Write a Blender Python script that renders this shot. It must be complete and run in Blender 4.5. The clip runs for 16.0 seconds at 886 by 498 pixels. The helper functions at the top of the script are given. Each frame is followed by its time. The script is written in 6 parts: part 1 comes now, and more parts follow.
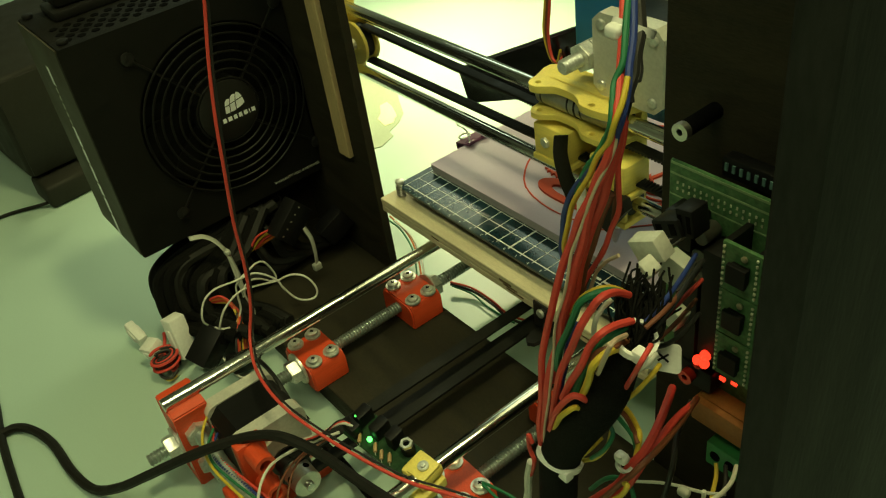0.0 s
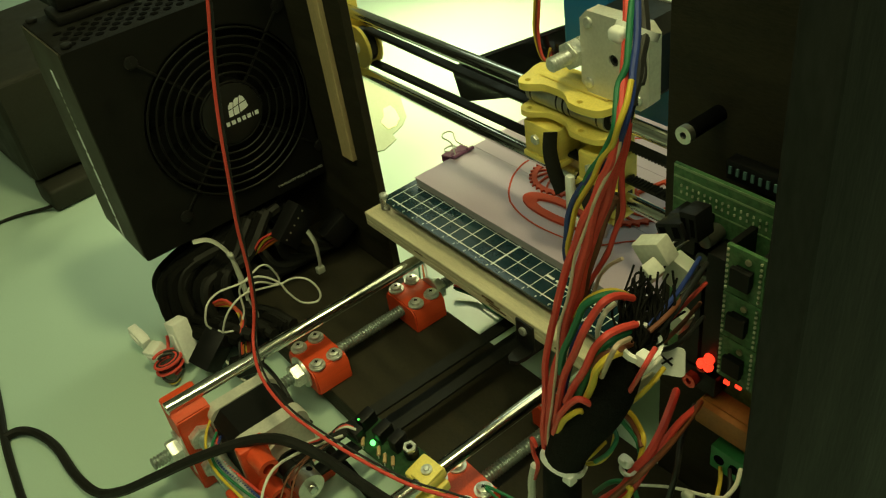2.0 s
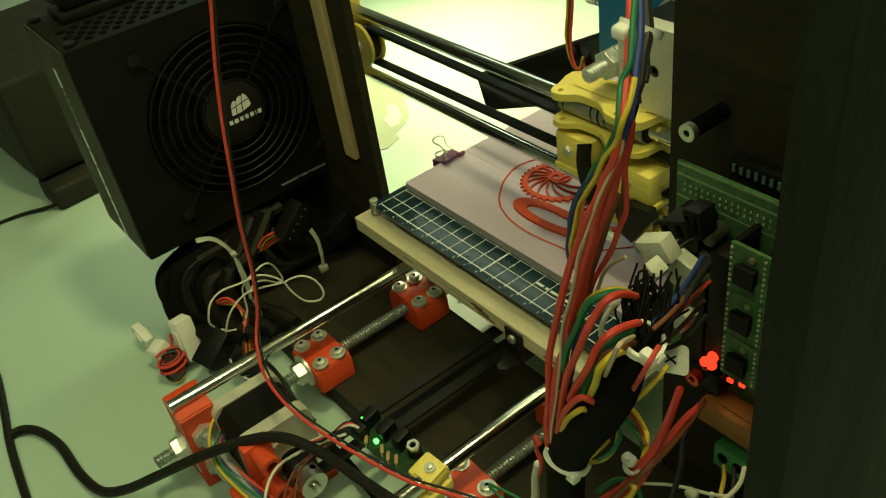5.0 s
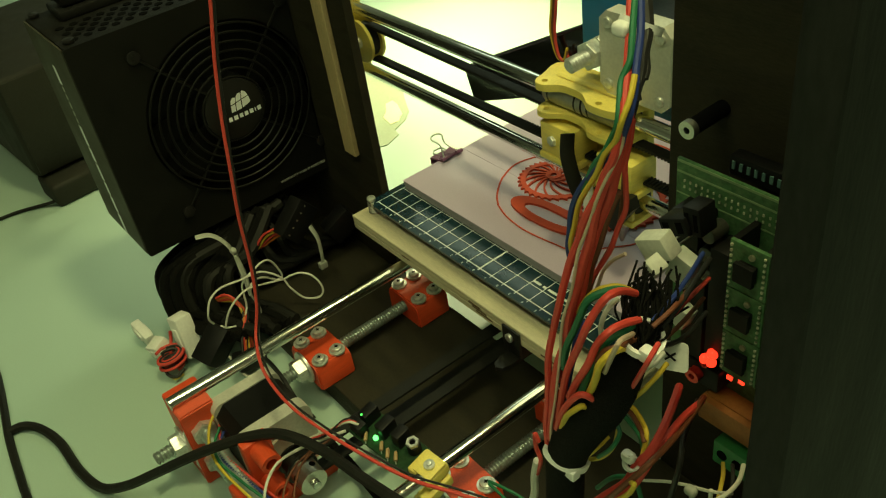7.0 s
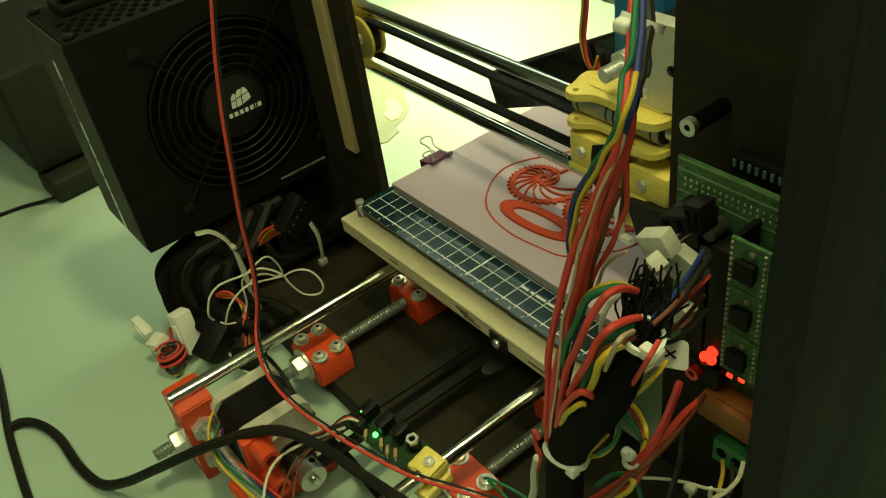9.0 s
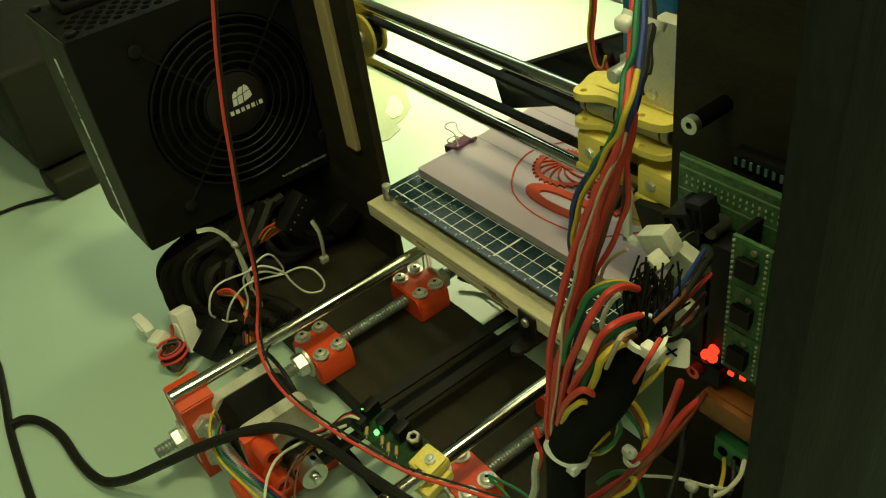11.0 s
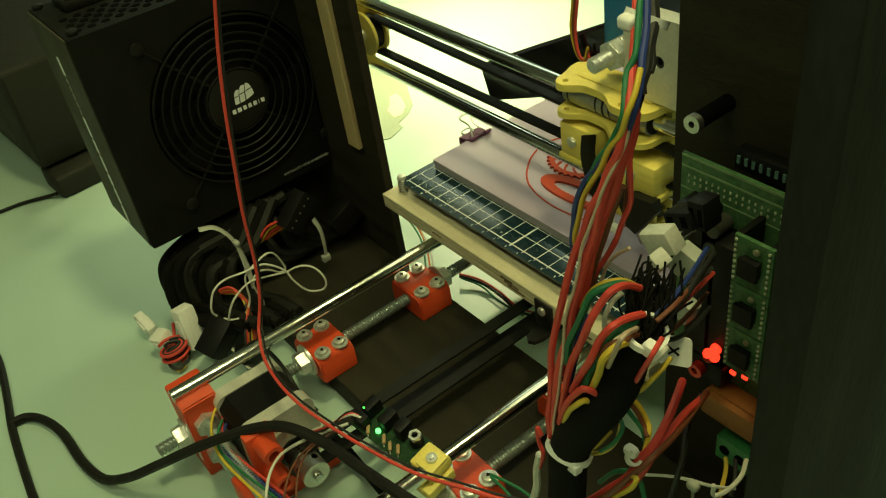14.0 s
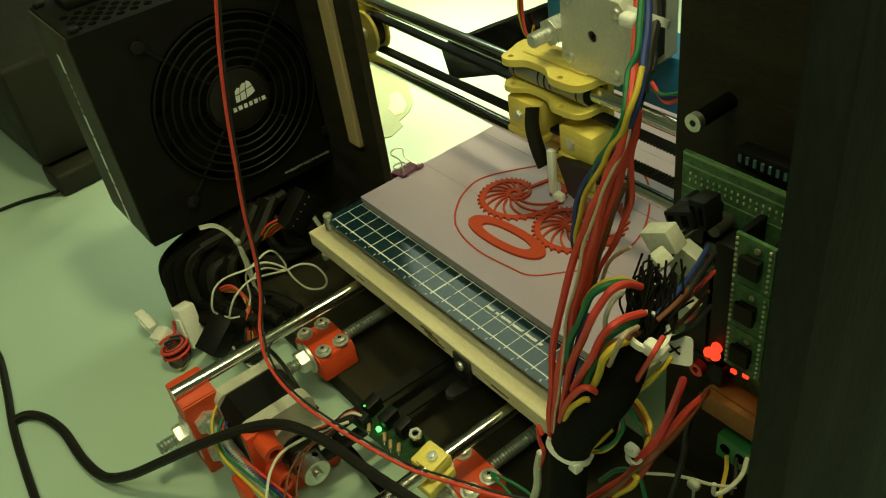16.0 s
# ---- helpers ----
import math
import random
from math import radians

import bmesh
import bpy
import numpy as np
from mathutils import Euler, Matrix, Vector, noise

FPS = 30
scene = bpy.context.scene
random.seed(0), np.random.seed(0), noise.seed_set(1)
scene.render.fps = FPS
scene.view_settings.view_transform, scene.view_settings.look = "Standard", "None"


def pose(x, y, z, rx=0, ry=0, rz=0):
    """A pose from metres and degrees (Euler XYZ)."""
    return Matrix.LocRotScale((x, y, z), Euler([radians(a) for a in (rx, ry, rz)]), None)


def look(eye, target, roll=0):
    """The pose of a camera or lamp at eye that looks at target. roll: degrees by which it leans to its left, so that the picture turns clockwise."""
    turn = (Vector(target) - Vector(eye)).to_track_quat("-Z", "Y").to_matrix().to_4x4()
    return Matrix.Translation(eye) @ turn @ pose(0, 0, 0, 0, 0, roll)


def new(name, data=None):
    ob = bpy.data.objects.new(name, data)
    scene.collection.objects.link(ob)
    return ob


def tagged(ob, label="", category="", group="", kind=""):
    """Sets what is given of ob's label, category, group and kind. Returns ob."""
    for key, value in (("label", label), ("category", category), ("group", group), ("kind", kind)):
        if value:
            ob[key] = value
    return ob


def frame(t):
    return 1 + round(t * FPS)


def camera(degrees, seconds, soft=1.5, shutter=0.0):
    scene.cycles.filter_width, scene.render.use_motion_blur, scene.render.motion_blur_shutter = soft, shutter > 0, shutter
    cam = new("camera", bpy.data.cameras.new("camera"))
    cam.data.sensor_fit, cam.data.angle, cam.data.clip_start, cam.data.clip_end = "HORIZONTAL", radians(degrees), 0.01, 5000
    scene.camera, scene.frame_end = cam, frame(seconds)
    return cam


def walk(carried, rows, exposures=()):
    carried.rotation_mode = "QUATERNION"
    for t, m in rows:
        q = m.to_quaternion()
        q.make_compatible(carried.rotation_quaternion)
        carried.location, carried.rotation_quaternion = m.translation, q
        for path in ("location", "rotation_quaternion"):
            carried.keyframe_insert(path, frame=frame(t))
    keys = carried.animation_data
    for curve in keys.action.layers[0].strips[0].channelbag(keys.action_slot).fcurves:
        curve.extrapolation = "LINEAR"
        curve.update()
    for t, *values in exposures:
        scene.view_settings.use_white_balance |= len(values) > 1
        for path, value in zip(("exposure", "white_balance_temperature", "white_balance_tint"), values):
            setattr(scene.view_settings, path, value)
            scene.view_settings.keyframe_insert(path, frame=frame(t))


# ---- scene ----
cam = camera(53.97, 16.0, soft=1.2)
CAMERA_ROWS = [
    (0, pose(0.3096, -0.2418, 0.3980, 52.431, 7.293, 50.935)),
    (0.5, pose(0.3096, -0.2418, 0.3980, 52.519, 7.327, 50.972)),
    (1, pose(0.3095, -0.2418, 0.3980, 52.549, 7.381, 50.995)),
    (1.5, pose(0.3095, -0.2418, 0.3979, 52.627, 7.354, 51.083)),
    (2, pose(0.3094, -0.2418, 0.3979, 52.664, 7.431, 51.086)),
    (2.5, pose(0.3094, -0.2418, 0.3979, 52.695, 7.518, 51.072)),
    (3, pose(0.3094, -0.2418, 0.3979, 52.681, 7.581, 51.128)),
    (3.5, pose(0.3093, -0.2418, 0.3979, 52.654, 7.581, 51.180)),
    (4, pose(0.3093, -0.2418, 0.3979, 52.619, 7.627, 51.179)),
    (6.5, pose(0.3091, -0.2418, 0.3978, 52.437, 7.519, 51.225)),
    (7, pose(0.3091, -0.2418, 0.3978, 52.362, 7.538, 51.198)),
    (7.5, pose(0.3091, -0.2418, 0.3977, 52.341, 7.488, 51.230)),
    (8, pose(0.3090, -0.2418, 0.3977, 52.263, 7.528, 51.164)),
    (8.5, pose(0.3090, -0.2418, 0.3977, 52.239, 7.425, 51.318)),
    (9, pose(0.3089, -0.2418, 0.3977, 52.177, 7.427, 51.283)),
    (11.5, pose(0.3088, -0.2417, 0.3976, 52.031, 7.433, 51.415)),
    (12, pose(0.3087, -0.2417, 0.3976, 52.045, 7.416, 51.448)),
    (12.5, pose(0.3087, -0.2417, 0.3976, 52.016, 7.454, 51.447)),
    (13, pose(0.3087, -0.2417, 0.3976, 52.025, 7.400, 51.542)),
    (13.5, pose(0.3086, -0.2417, 0.3976, 52.013, 7.457, 51.546)),
    (14, pose(0.3086, -0.2417, 0.3975, 51.966, 7.443, 51.518)),
    (14.5, pose(0.3086, -0.2417, 0.3975, 51.939, 7.434, 51.499)),
    (15, pose(0.3085, -0.2417, 0.3975, 51.907, 7.388, 51.543)),
    (15.5, pose(0.3085, -0.2417, 0.3975, 51.849, 7.416, 51.517)),
    (16, pose(0.3084, -0.2417, 0.3975, 51.855, 7.419, 51.583)),
]

walk(cam, CAMERA_ROWS)

# ---- light ----
world = bpy.data.worlds.new("room_light")
scene.world = world
world.use_nodes = True
world.node_tree.nodes["Background"].inputs[0].default_value = (0.75, 0.85, 0.62, 1)
world.node_tree.nodes["Background"].inputs[1].default_value = 0.12
scene.view_settings.exposure = 0.0


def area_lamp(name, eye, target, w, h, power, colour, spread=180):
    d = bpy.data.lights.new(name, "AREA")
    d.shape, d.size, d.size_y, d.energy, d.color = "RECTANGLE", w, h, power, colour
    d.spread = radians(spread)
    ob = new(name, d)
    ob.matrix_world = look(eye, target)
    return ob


area_lamp("desk_lamp_light", (-0.47, 0.36, 0.38), (-0.37, 0.24, 0.0), 0.06, 0.06, 1.35, (1.0, 0.96, 0.48), 84)
area_lamp("ceiling_lamp", (0.25, 0.09, 1.50), (0.02, 0.0, 0), 0.13, 0.11, 6.8, (1.0, 0.95, 0.40))
area_lamp("ceiling_tube", (0.15, 0.58, 1.50), (0.15, 0.05, 0), 1.20, 0.40, 3.3, (0.95, 1.0, 0.46))
# Added front fill, hung well below the ceiling to brighten camera-facing sides.
area_lamp("ceiling_tube", (0.35, -0.45, 1.05), (0.25, 0.0, 0), 1.00, 0.10, 3.9, (0.96, 1.0, 0.50))
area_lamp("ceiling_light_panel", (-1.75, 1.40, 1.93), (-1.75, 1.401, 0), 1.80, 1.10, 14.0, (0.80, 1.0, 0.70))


# ---- materials ----
def mat(name, colour, rough=0.5, metal=0.0, vary=0.12, scale=40.0, bump=0.1, fine=600.0, emit=None, strength=0.0,
        coat=0.0, trans=0.0, spec=0.5, dirt=None, dirt_scale=12.0, dirt_amount=0.3, stretch=None):
    m = bpy.data.materials.new(name)
    m.use_nodes = True
    nt = m.node_tree
    b = nt.nodes["Principled BSDF"]
    b.inputs["Roughness"].default_value = rough
    b.inputs["Metallic"].default_value = metal
    b.inputs["Coat Weight"].default_value = coat
    b.inputs["Specular IOR Level"].default_value = spec
    b.inputs["Transmission Weight"].default_value = trans
    tc = nt.nodes.new("ShaderNodeTexCoord")
    vec = tc.outputs["Object"]
    if stretch:
        mp = nt.nodes.new("ShaderNodeMapping")
        mp.inputs["Scale"].default_value = stretch
        nt.links.new(vec, mp.inputs[0])
        vec = mp.outputs[0]
    n1 = nt.nodes.new("ShaderNodeTexNoise")
    n1.inputs["Scale"].default_value, n1.inputs["Detail"].default_value = scale, 6
    n2 = nt.nodes.new("ShaderNodeTexNoise")
    n2.inputs["Scale"].default_value, n2.inputs["Detail"].default_value = fine, 3
    nt.links.new(vec, n1.inputs["Vector"])
    nt.links.new(vec, n2.inputs["Vector"])
    mixf = nt.nodes.new("ShaderNodeMath")
    mixf.operation = "ADD"
    nt.links.new(n1.outputs[0], mixf.inputs[0])
    nt.links.new(n2.outputs[0], mixf.inputs[1])
    ramp = nt.nodes.new("ShaderNodeMapRange")
    ramp.inputs[1].default_value, ramp.inputs[2].default_value = 0.7, 1.3
    ramp.inputs[3].default_value, ramp.inputs[4].default_value = 1 - vary, 1 + vary
    nt.links.new(mixf.outputs[0], ramp.inputs[0])
    mul = nt.nodes.new("ShaderNodeMix")
    mul.data_type, mul.blend_type = "RGBA", "MULTIPLY"
    mul.inputs[0].default_value = 1.0
    mul.inputs[6].default_value = (*colour, 1)
    nt.links.new(ramp.outputs[0], mul.inputs[7])
    out = mul.outputs[2]
    if dirt:
        n3 = nt.nodes.new("ShaderNodeTexNoise")
        n3.inputs["Scale"].default_value, n3.inputs["Detail"].default_value = dirt_scale, 8
        n3.inputs["Roughness"].default_value = 0.7
        nt.links.new(vec, n3.inputs["Vector"])
        r3 = nt.nodes.new("ShaderNodeMapRange")
        r3.inputs[1].default_value, r3.inputs[2].default_value = 0.48, 0.72
        r3.inputs[4].default_value = dirt_amount
        nt.links.new(n3.outputs[0], r3.inputs[0])
        dm = nt.nodes.new("ShaderNodeMix")
        dm.data_type = "RGBA"
        dm.inputs[7].default_value = (*dirt, 1)
        nt.links.new(r3.outputs[0], dm.inputs[0])
        nt.links.new(out, dm.inputs[6])
        out = dm.outputs[2]
    nt.links.new(out, b.inputs["Base Color"])
    rr = nt.nodes.new("ShaderNodeMapRange")
    rr.inputs[1].default_value, rr.inputs[2].default_value = 0.3, 0.7
    rr.inputs[3].default_value, rr.inputs[4].default_value = max(0.02, rough * 0.8), min(1, rough * 1.2)
    nt.links.new(n1.outputs[0], rr.inputs[0])
    nt.links.new(rr.outputs[0], b.inputs["Roughness"])
    if bump:
        bp = nt.nodes.new("ShaderNodeBump")
        bp.inputs["Strength"].default_value = bump
        bp.inputs["Distance"].default_value = 0.0006
        nt.links.new(mixf.outputs[0], bp.inputs["Height"])
        nt.links.new(bp.outputs[0], b.inputs["Normal"])
    if emit:
        b.inputs["Emission Color"].default_value = (*emit, 1)
        b.inputs["Emission Strength"].default_value = strength
    return m


M_DESK = mat("desk_laminate", (0.43, 0.585, 0.505), 0.36, vary=0.03, scale=9, bump=0.02, fine=900, dirt=(0.43, 0.52, 0.44), dirt_amount=0.15, dirt_scale=5)
M_BOARD = mat("black_painted_wood", (0.023, 0.020, 0.012), 0.7, vary=0.35, scale=25, bump=0.25, fine=350, stretch=(1, 6, 6), dirt=(0.04, 0.034, 0.020), dirt_amount=0.3, spec=0.2)
M_PANEL = mat("grey_black_painted_panel", (0.0150, 0.0170, 0.0145), 0.7, vary=0.35, scale=14, bump=0.35, fine=260, dirt=(0.034, 0.034, 0.03), dirt_scale=16, stretch=(2, 2, 0.5), dirt_amount=0.5, spec=0.15)
M_RAWWOOD = mat("raw_pine", (0.50, 0.38, 0.20), 0.6, vary=0.18, scale=30, bump=0.2, fine=400, stretch=(6, 6, 1))
M_PLY = mat("birch_plywood", (0.68, 0.61, 0.42), 0.6, vary=0.14, scale=22, bump=0.2, fine=380, stretch=(1, 7, 7), dirt=(0.46, 0.38, 0.23), dirt_amount=0.4)
M_PLYDARK = mat("ply_glue_line", (0.15, 0.10, 0.05), 0.7, vary=0.3)
M_PSU = mat("black_powder_coat", (0.0065, 0.0065, 0.005), 0.6, vary=0.2, scale=60, bump=0.35, fine=1500, spec=0.22)
M_PSUSIDE = mat("satin_dark_label", (0.045, 0.040, 0.024), 0.6, vary=0.15, scale=30, bump=0.05, spec=0.4)
M_BLACK = mat("black_plastic", (0.012, 0.012, 0.011), 0.38, vary=0.2, scale=50, bump=0.12, spec=0.35)
M_RUBBER = mat("black_rubber", (0.011, 0.011, 0.009), 0.6, vary=0.2, scale=90, bump=0.2, spec=0.25)
M_STEEL = mat("polished_steel", (0.72, 0.72, 0.68), 0.16, 1.0, vary=0.08, scale=30, bump=0.02, stretch=(12, 1, 12))
M_THREAD = mat("threaded_zinc", (0.44, 0.49, 0.47), 0.34, 0.8, vary=0.15, scale=200, bump=0.1)
M_ZINC = mat("zinc_plated_steel", (0.74, 0.75, 0.71), 0.38, 0.75, vary=0.18, scale=150, bump=0.15)
M_ALU = mat("machined_aluminium", (0.70, 0.69, 0.64), 0.34, 1.0, vary=0.1, scale=80, bump=0.1)
M_BEARING = mat("grey_bearing_steel", (0.36, 0.36, 0.33), 0.38, 0.7, vary=0.1, scale=80, bump=0.1)
M_CASTALU = mat("cast_motor_cap", (0.62, 0.61, 0.54), 0.45, 0.25, vary=0.1, scale=90, bump=0.2)
M_RED = mat("orange_red_print", (0.72, 0.075, 0.02), 0.42, vary=0.12, scale=60, bump=0.3, fine=900, stretch=(1, 1, 14))
M_YELLOW = mat("yellow_print", (0.90, 0.73, 0.17), 0.42, vary=0.1, scale=60, bump=0.3, fine=900, stretch=(1, 1, 14))
M_BLUE = mat("blue_print", (0.012, 0.19, 0.48), 0.4, vary=0.1, scale=60, bump=0.3, fine=900, stretch=(1, 1, 14))
M_PCBBLUE = mat("blue_heatbed_board", (0.008, 0.028, 0.042), 0.16, vary=0.25, scale=16, bump=0.03, dirt=(0.05, 0.09, 0.10), dirt_amount=0.4, dirt_scale=9)
M_SILK = mat("white_silkscreen", (0.72, 0.76, 0.76), 0.5, vary=0.1, scale=200)
M_PCBGREEN = mat("green_circuit_board", (0.06, 0.15, 0.06), 0.35, vary=0.35, scale=220, bump=0.2, dirt=(0.20, 0.29, 0.15), dirt_scale=160, dirt_amount=0.5, spec=0.25)
M_PCBDARK = mat("dark_green_circuit_board", (0.014, 0.045, 0.018), 0.35, vary=0.4, scale=260, bump=0.2, dirt=(0.05, 0.09, 0.04), dirt_scale=200, dirt_amount=0.5, spec=0.25)
M_TAPE = mat("lilac_tape", (0.47, 0.385, 0.53), 0.55, vary=0.06, scale=22, bump=0.25, fine=1400, dirt=(0.52, 0.42, 0.58), dirt_amount=0.3)
M_GLASSEDGE = mat("glass_plate", (0.45, 0.42, 0.46), 0.12, vary=0.05, coat=0.4)
M_PRINT = mat("red_filament", (0.52, 0.07, 0.034), 0.62, spec=0.2, vary=0.12, scale=120, bump=0.35, fine=1600)
M_WHITE = mat("white_nylon", (0.88, 0.88, 0.84), 0.42, vary=0.06, scale=70, bump=0.08)
M_PURPLE = mat("purple_enamel", (0.19, 0.07, 0.15), 0.3, vary=0.1)
M_LOGO = mat("printed_white", (0.88, 0.92, 0.93), 0.5, vary=0.04)
M_GREYTEXT = mat("printed_grey", (0.40, 0.41, 0.36), 0.5, vary=0.08)


# ---- mesh helpers ----
def mesh_object(name, bm, material, smooth=False):
    me = bpy.data.meshes.new(name)
    bmesh.ops.recalc_face_normals(bm, faces=bm.faces[:])
    bm.to_mesh(me)
    bm.free()
    for m in (material if isinstance(material, (list, tuple)) else [material]):
        me.materials.append(m)
    if smooth:
        me.polygons.foreach_set("use_smooth", [True] * len(me.polygons))
        me.set_sharp_from_angle(angle=radians(38))
    return new(name, me)


def part(name, bm, material, parent, label="", smooth=True):
    ob = mesh_object(name, bm, material, smooth)
    ob.parent = parent
    if label:
        tagged(ob, label)
    return ob


def thing(name, label, category, group="", at=(0, 0, 0), kind=""):
    e = new(name)
    e.location = at
    e.empty_display_size = 0.01
    return tagged(e, label, category, group, kind)


def box(x0, x1, y0, y1, z0, z1, bevel=0.0, seg=2, bm=None):
    own = bmesh.new()
    bmesh.ops.create_cube(own, size=1)
    bmesh.ops.scale(own, vec=(x1 - x0, y1 - y0, z1 - z0), verts=own.verts)
    bmesh.ops.translate(own, vec=((x0 + x1) / 2, (y0 + y1) / 2, (z0 + z1) / 2), verts=own.verts)
    if bevel:
        bmesh.ops.bevel(own, geom=own.edges[:], offset=bevel, segments=seg, affect="EDGES", profile=0.5)
    return join(bm, own)


def join(bm, own):
    if bm is None:
        return own
    me = bpy.data.meshes.new("join")
    own.to_mesh(me)
    own.free()
    bm.from_mesh(me)
    bpy.data.meshes.remove(me)
    return bm


def cyl(p0, p1, r, seg=20, bm=None, r2=None, bevel=0.0):
    own = bmesh.new()
    p0, p1 = Vector(p0), Vector(p1)
    d = p1 - p0
    bmesh.ops.create_cone(own, cap_ends=True, segments=seg, radius1=r, radius2=r if r2 is None else r2, depth=d.length)
    if bevel:
        rim = [e for e in own.edges if abs(e.verts[0].co.z - e.verts[1].co.z) < 1e-7]
        bmesh.ops.bevel(own, geom=rim, offset=bevel, segments=2, affect="EDGES", profile=0.5)
    m = Matrix.Translation((p0 + p1) / 2) @ d.to_track_quat("Z", "Y").to_matrix().to_4x4()
    bmesh.ops.transform(own, matrix=m, verts=own.verts)
    return join(bm, own)


def ring(p0, p1, r, hole, seg=24, bm=None):
    """A washer or tube from p0 to p1."""
    own = bmesh.new()
    p0, p1 = Vector(p0), Vector(p1)
    d = p1 - p0
    q = d.to_track_quat("Z", "Y").to_matrix()
    loops = []
    for rad, p in ((r, p0), (r, p1), (hole, p1), (hole, p0)):
        loops.append([own.verts.new(p + q @ Vector((rad * math.cos(2 * math.pi * i / seg), rad * math.sin(2 * math.pi * i / seg), 0))) for i in range(seg)])
    for a in range(4):
        la, lb = loops[a], loops[(a + 1) % 4]
        for i in range(seg):
            own.faces.new((la[i], la[(i + 1) % seg], lb[(i + 1) % seg], lb[i]))
    return join(bm, own)


def spline(points, steps=8):
    pts = [Vector(p) for p in points]
    pts = [2 * pts[0] - pts[1]] + pts + [2 * pts[-1] - pts[-2]]
    out = []
    for i in range(1, len(pts) - 2):
        a, b, c, d = pts[i - 1:i + 3]
        for s in range(steps):
            t = s / steps
            out.append(0.5 * (2 * b + (c - a) * t + (2 * a - 5 * b + 4 * c - d) * t * t + (3 * b - a - 3 * c + d) * t ** 3))
    out.append(pts[-2])
    return out


def tube(points, r, seg=8, steps=8, bm=None, flat=1.0, profile=None):
    """A round (or flattened) cable along a smooth line through the points."""
    own = bmesh.new()
    path = spline(points, steps)
    up = Vector((0.13, 0.21, 0.97))
    loops = []
    for i, p in enumerate(path):
        d = (path[min(i + 1, len(path) - 1)] - path[max(i - 1, 0)]).normalized()
        n = (up - d * up.dot(d))
        if n.length < 1e-4:
            n = Vector((1, 0, 0)) - d * d.x
        n.normalize()
        up = n
        b = d.cross(n)
        if profile:
            r = profile(i / (len(path) - 1))
        loops.append([own.verts.new(p + n * (r * flat * math.sin(2 * math.pi * k / seg)) + b * (r * math.cos(2 * math.pi * k / seg))) for k in range(seg)])
    for a, b in zip(loops, loops[1:]):
        for k in range(seg):
            own.faces.new((a[k], a[(k + 1) % seg], b[(k + 1) % seg], b[k]))
    own.faces.new(loops[0][::-1])
    own.faces.new(loops[-1])
    return join(bm, own)


def prism(outline, z0, z1, bm=None, holes=(), m=None):
    """An outline in x, y drawn out from z0 to z1, with holes through it."""
    own = bmesh.new()
    edges = []
    for line in (outline, *holes):
        vs = [own.verts.new((x, y, z0)) for x, y in line]
        edges += [own.edges.new((vs[i], vs[(i + 1) % len(vs)])) for i in range(len(vs))]
    made = bmesh.ops.triangle_fill(own, use_beauty=True, use_dissolve=False, edges=edges)
    faces = [g for g in made["geom"] if isinstance(g, bmesh.types.BMFace)]
    up = bmesh.ops.extrude_face_region(own, geom=faces)
    bmesh.ops.translate(own, vec=(0, 0, z1 - z0), verts=[g for g in up["geom"] if isinstance(g, bmesh.types.BMVert)])
    if m is not None:
        bmesh.ops.transform(own, matrix=m, verts=own.verts)
    return join(bm, own)


def rounded(x0, x1, y0, y1, r, seg=5):
    out = []
    for cx, cy, a in ((x1 - r, y1 - r, 0), (x0 + r, y1 - r, 90), (x0 + r, y0 + r, 180), (x1 - r, y0 + r, 270)):
        for i in range(seg + 1):
            t = radians(a + 90 * i / seg)
            out.append((cx + r * math.cos(t), cy + r * math.sin(t)))
    return out


def circle(cx, cy, r, seg=24):
    return [(cx + r * math.cos(2 * math.pi * i / seg), cy + r * math.sin(2 * math.pi * i / seg)) for i in range(seg)]


def thread(p0, p1, r, pitch=0.002, depth=0.0010, seg=14, bm=None):
    """A threaded rod: ridges all along it."""
    own = bmesh.new()
    p0, p1 = Vector(p0), Vector(p1)
    d = p1 - p0
    q = d.to_track_quat("Z", "Y").to_matrix()
    n = int(d.length / pitch * 2)
    loops = []
    for i in range(n + 1):
        c = p0 + d * (i / n)
        rr = r if i % 2 else r - depth
        loops.append([own.verts.new(c + q @ Vector((rr * math.cos(2 * math.pi * k / seg), rr * math.sin(2 * math.pi * k / seg), 0))) for k in range(seg)])
    for a, b in zip(loops, loops[1:]):
        for k in range(seg):
            own.faces.new((a[k], a[(k + 1) % seg], b[(k + 1) % seg], b[k]))
    own.faces.new(loops[0][::-1])
    own.faces.new(loops[-1])
    return join(bm, own)


def nut(c, axis, r=0.0075, h=0.0065, bore=0.004, bm=None):
    c, a = Vector(c), Vector(axis).normalized()
    own = cyl(c - a * h / 2, c + a * h / 2, r, seg=6)
    rim = [e for e in own.edges if abs((e.verts[0].co - e.verts[1].co).normalized().dot(a)) < 0.1]
    bmesh.ops.bevel(own, geom=rim, offset=0.0006, segments=2, affect="EDGES")
    return join(bm, own)


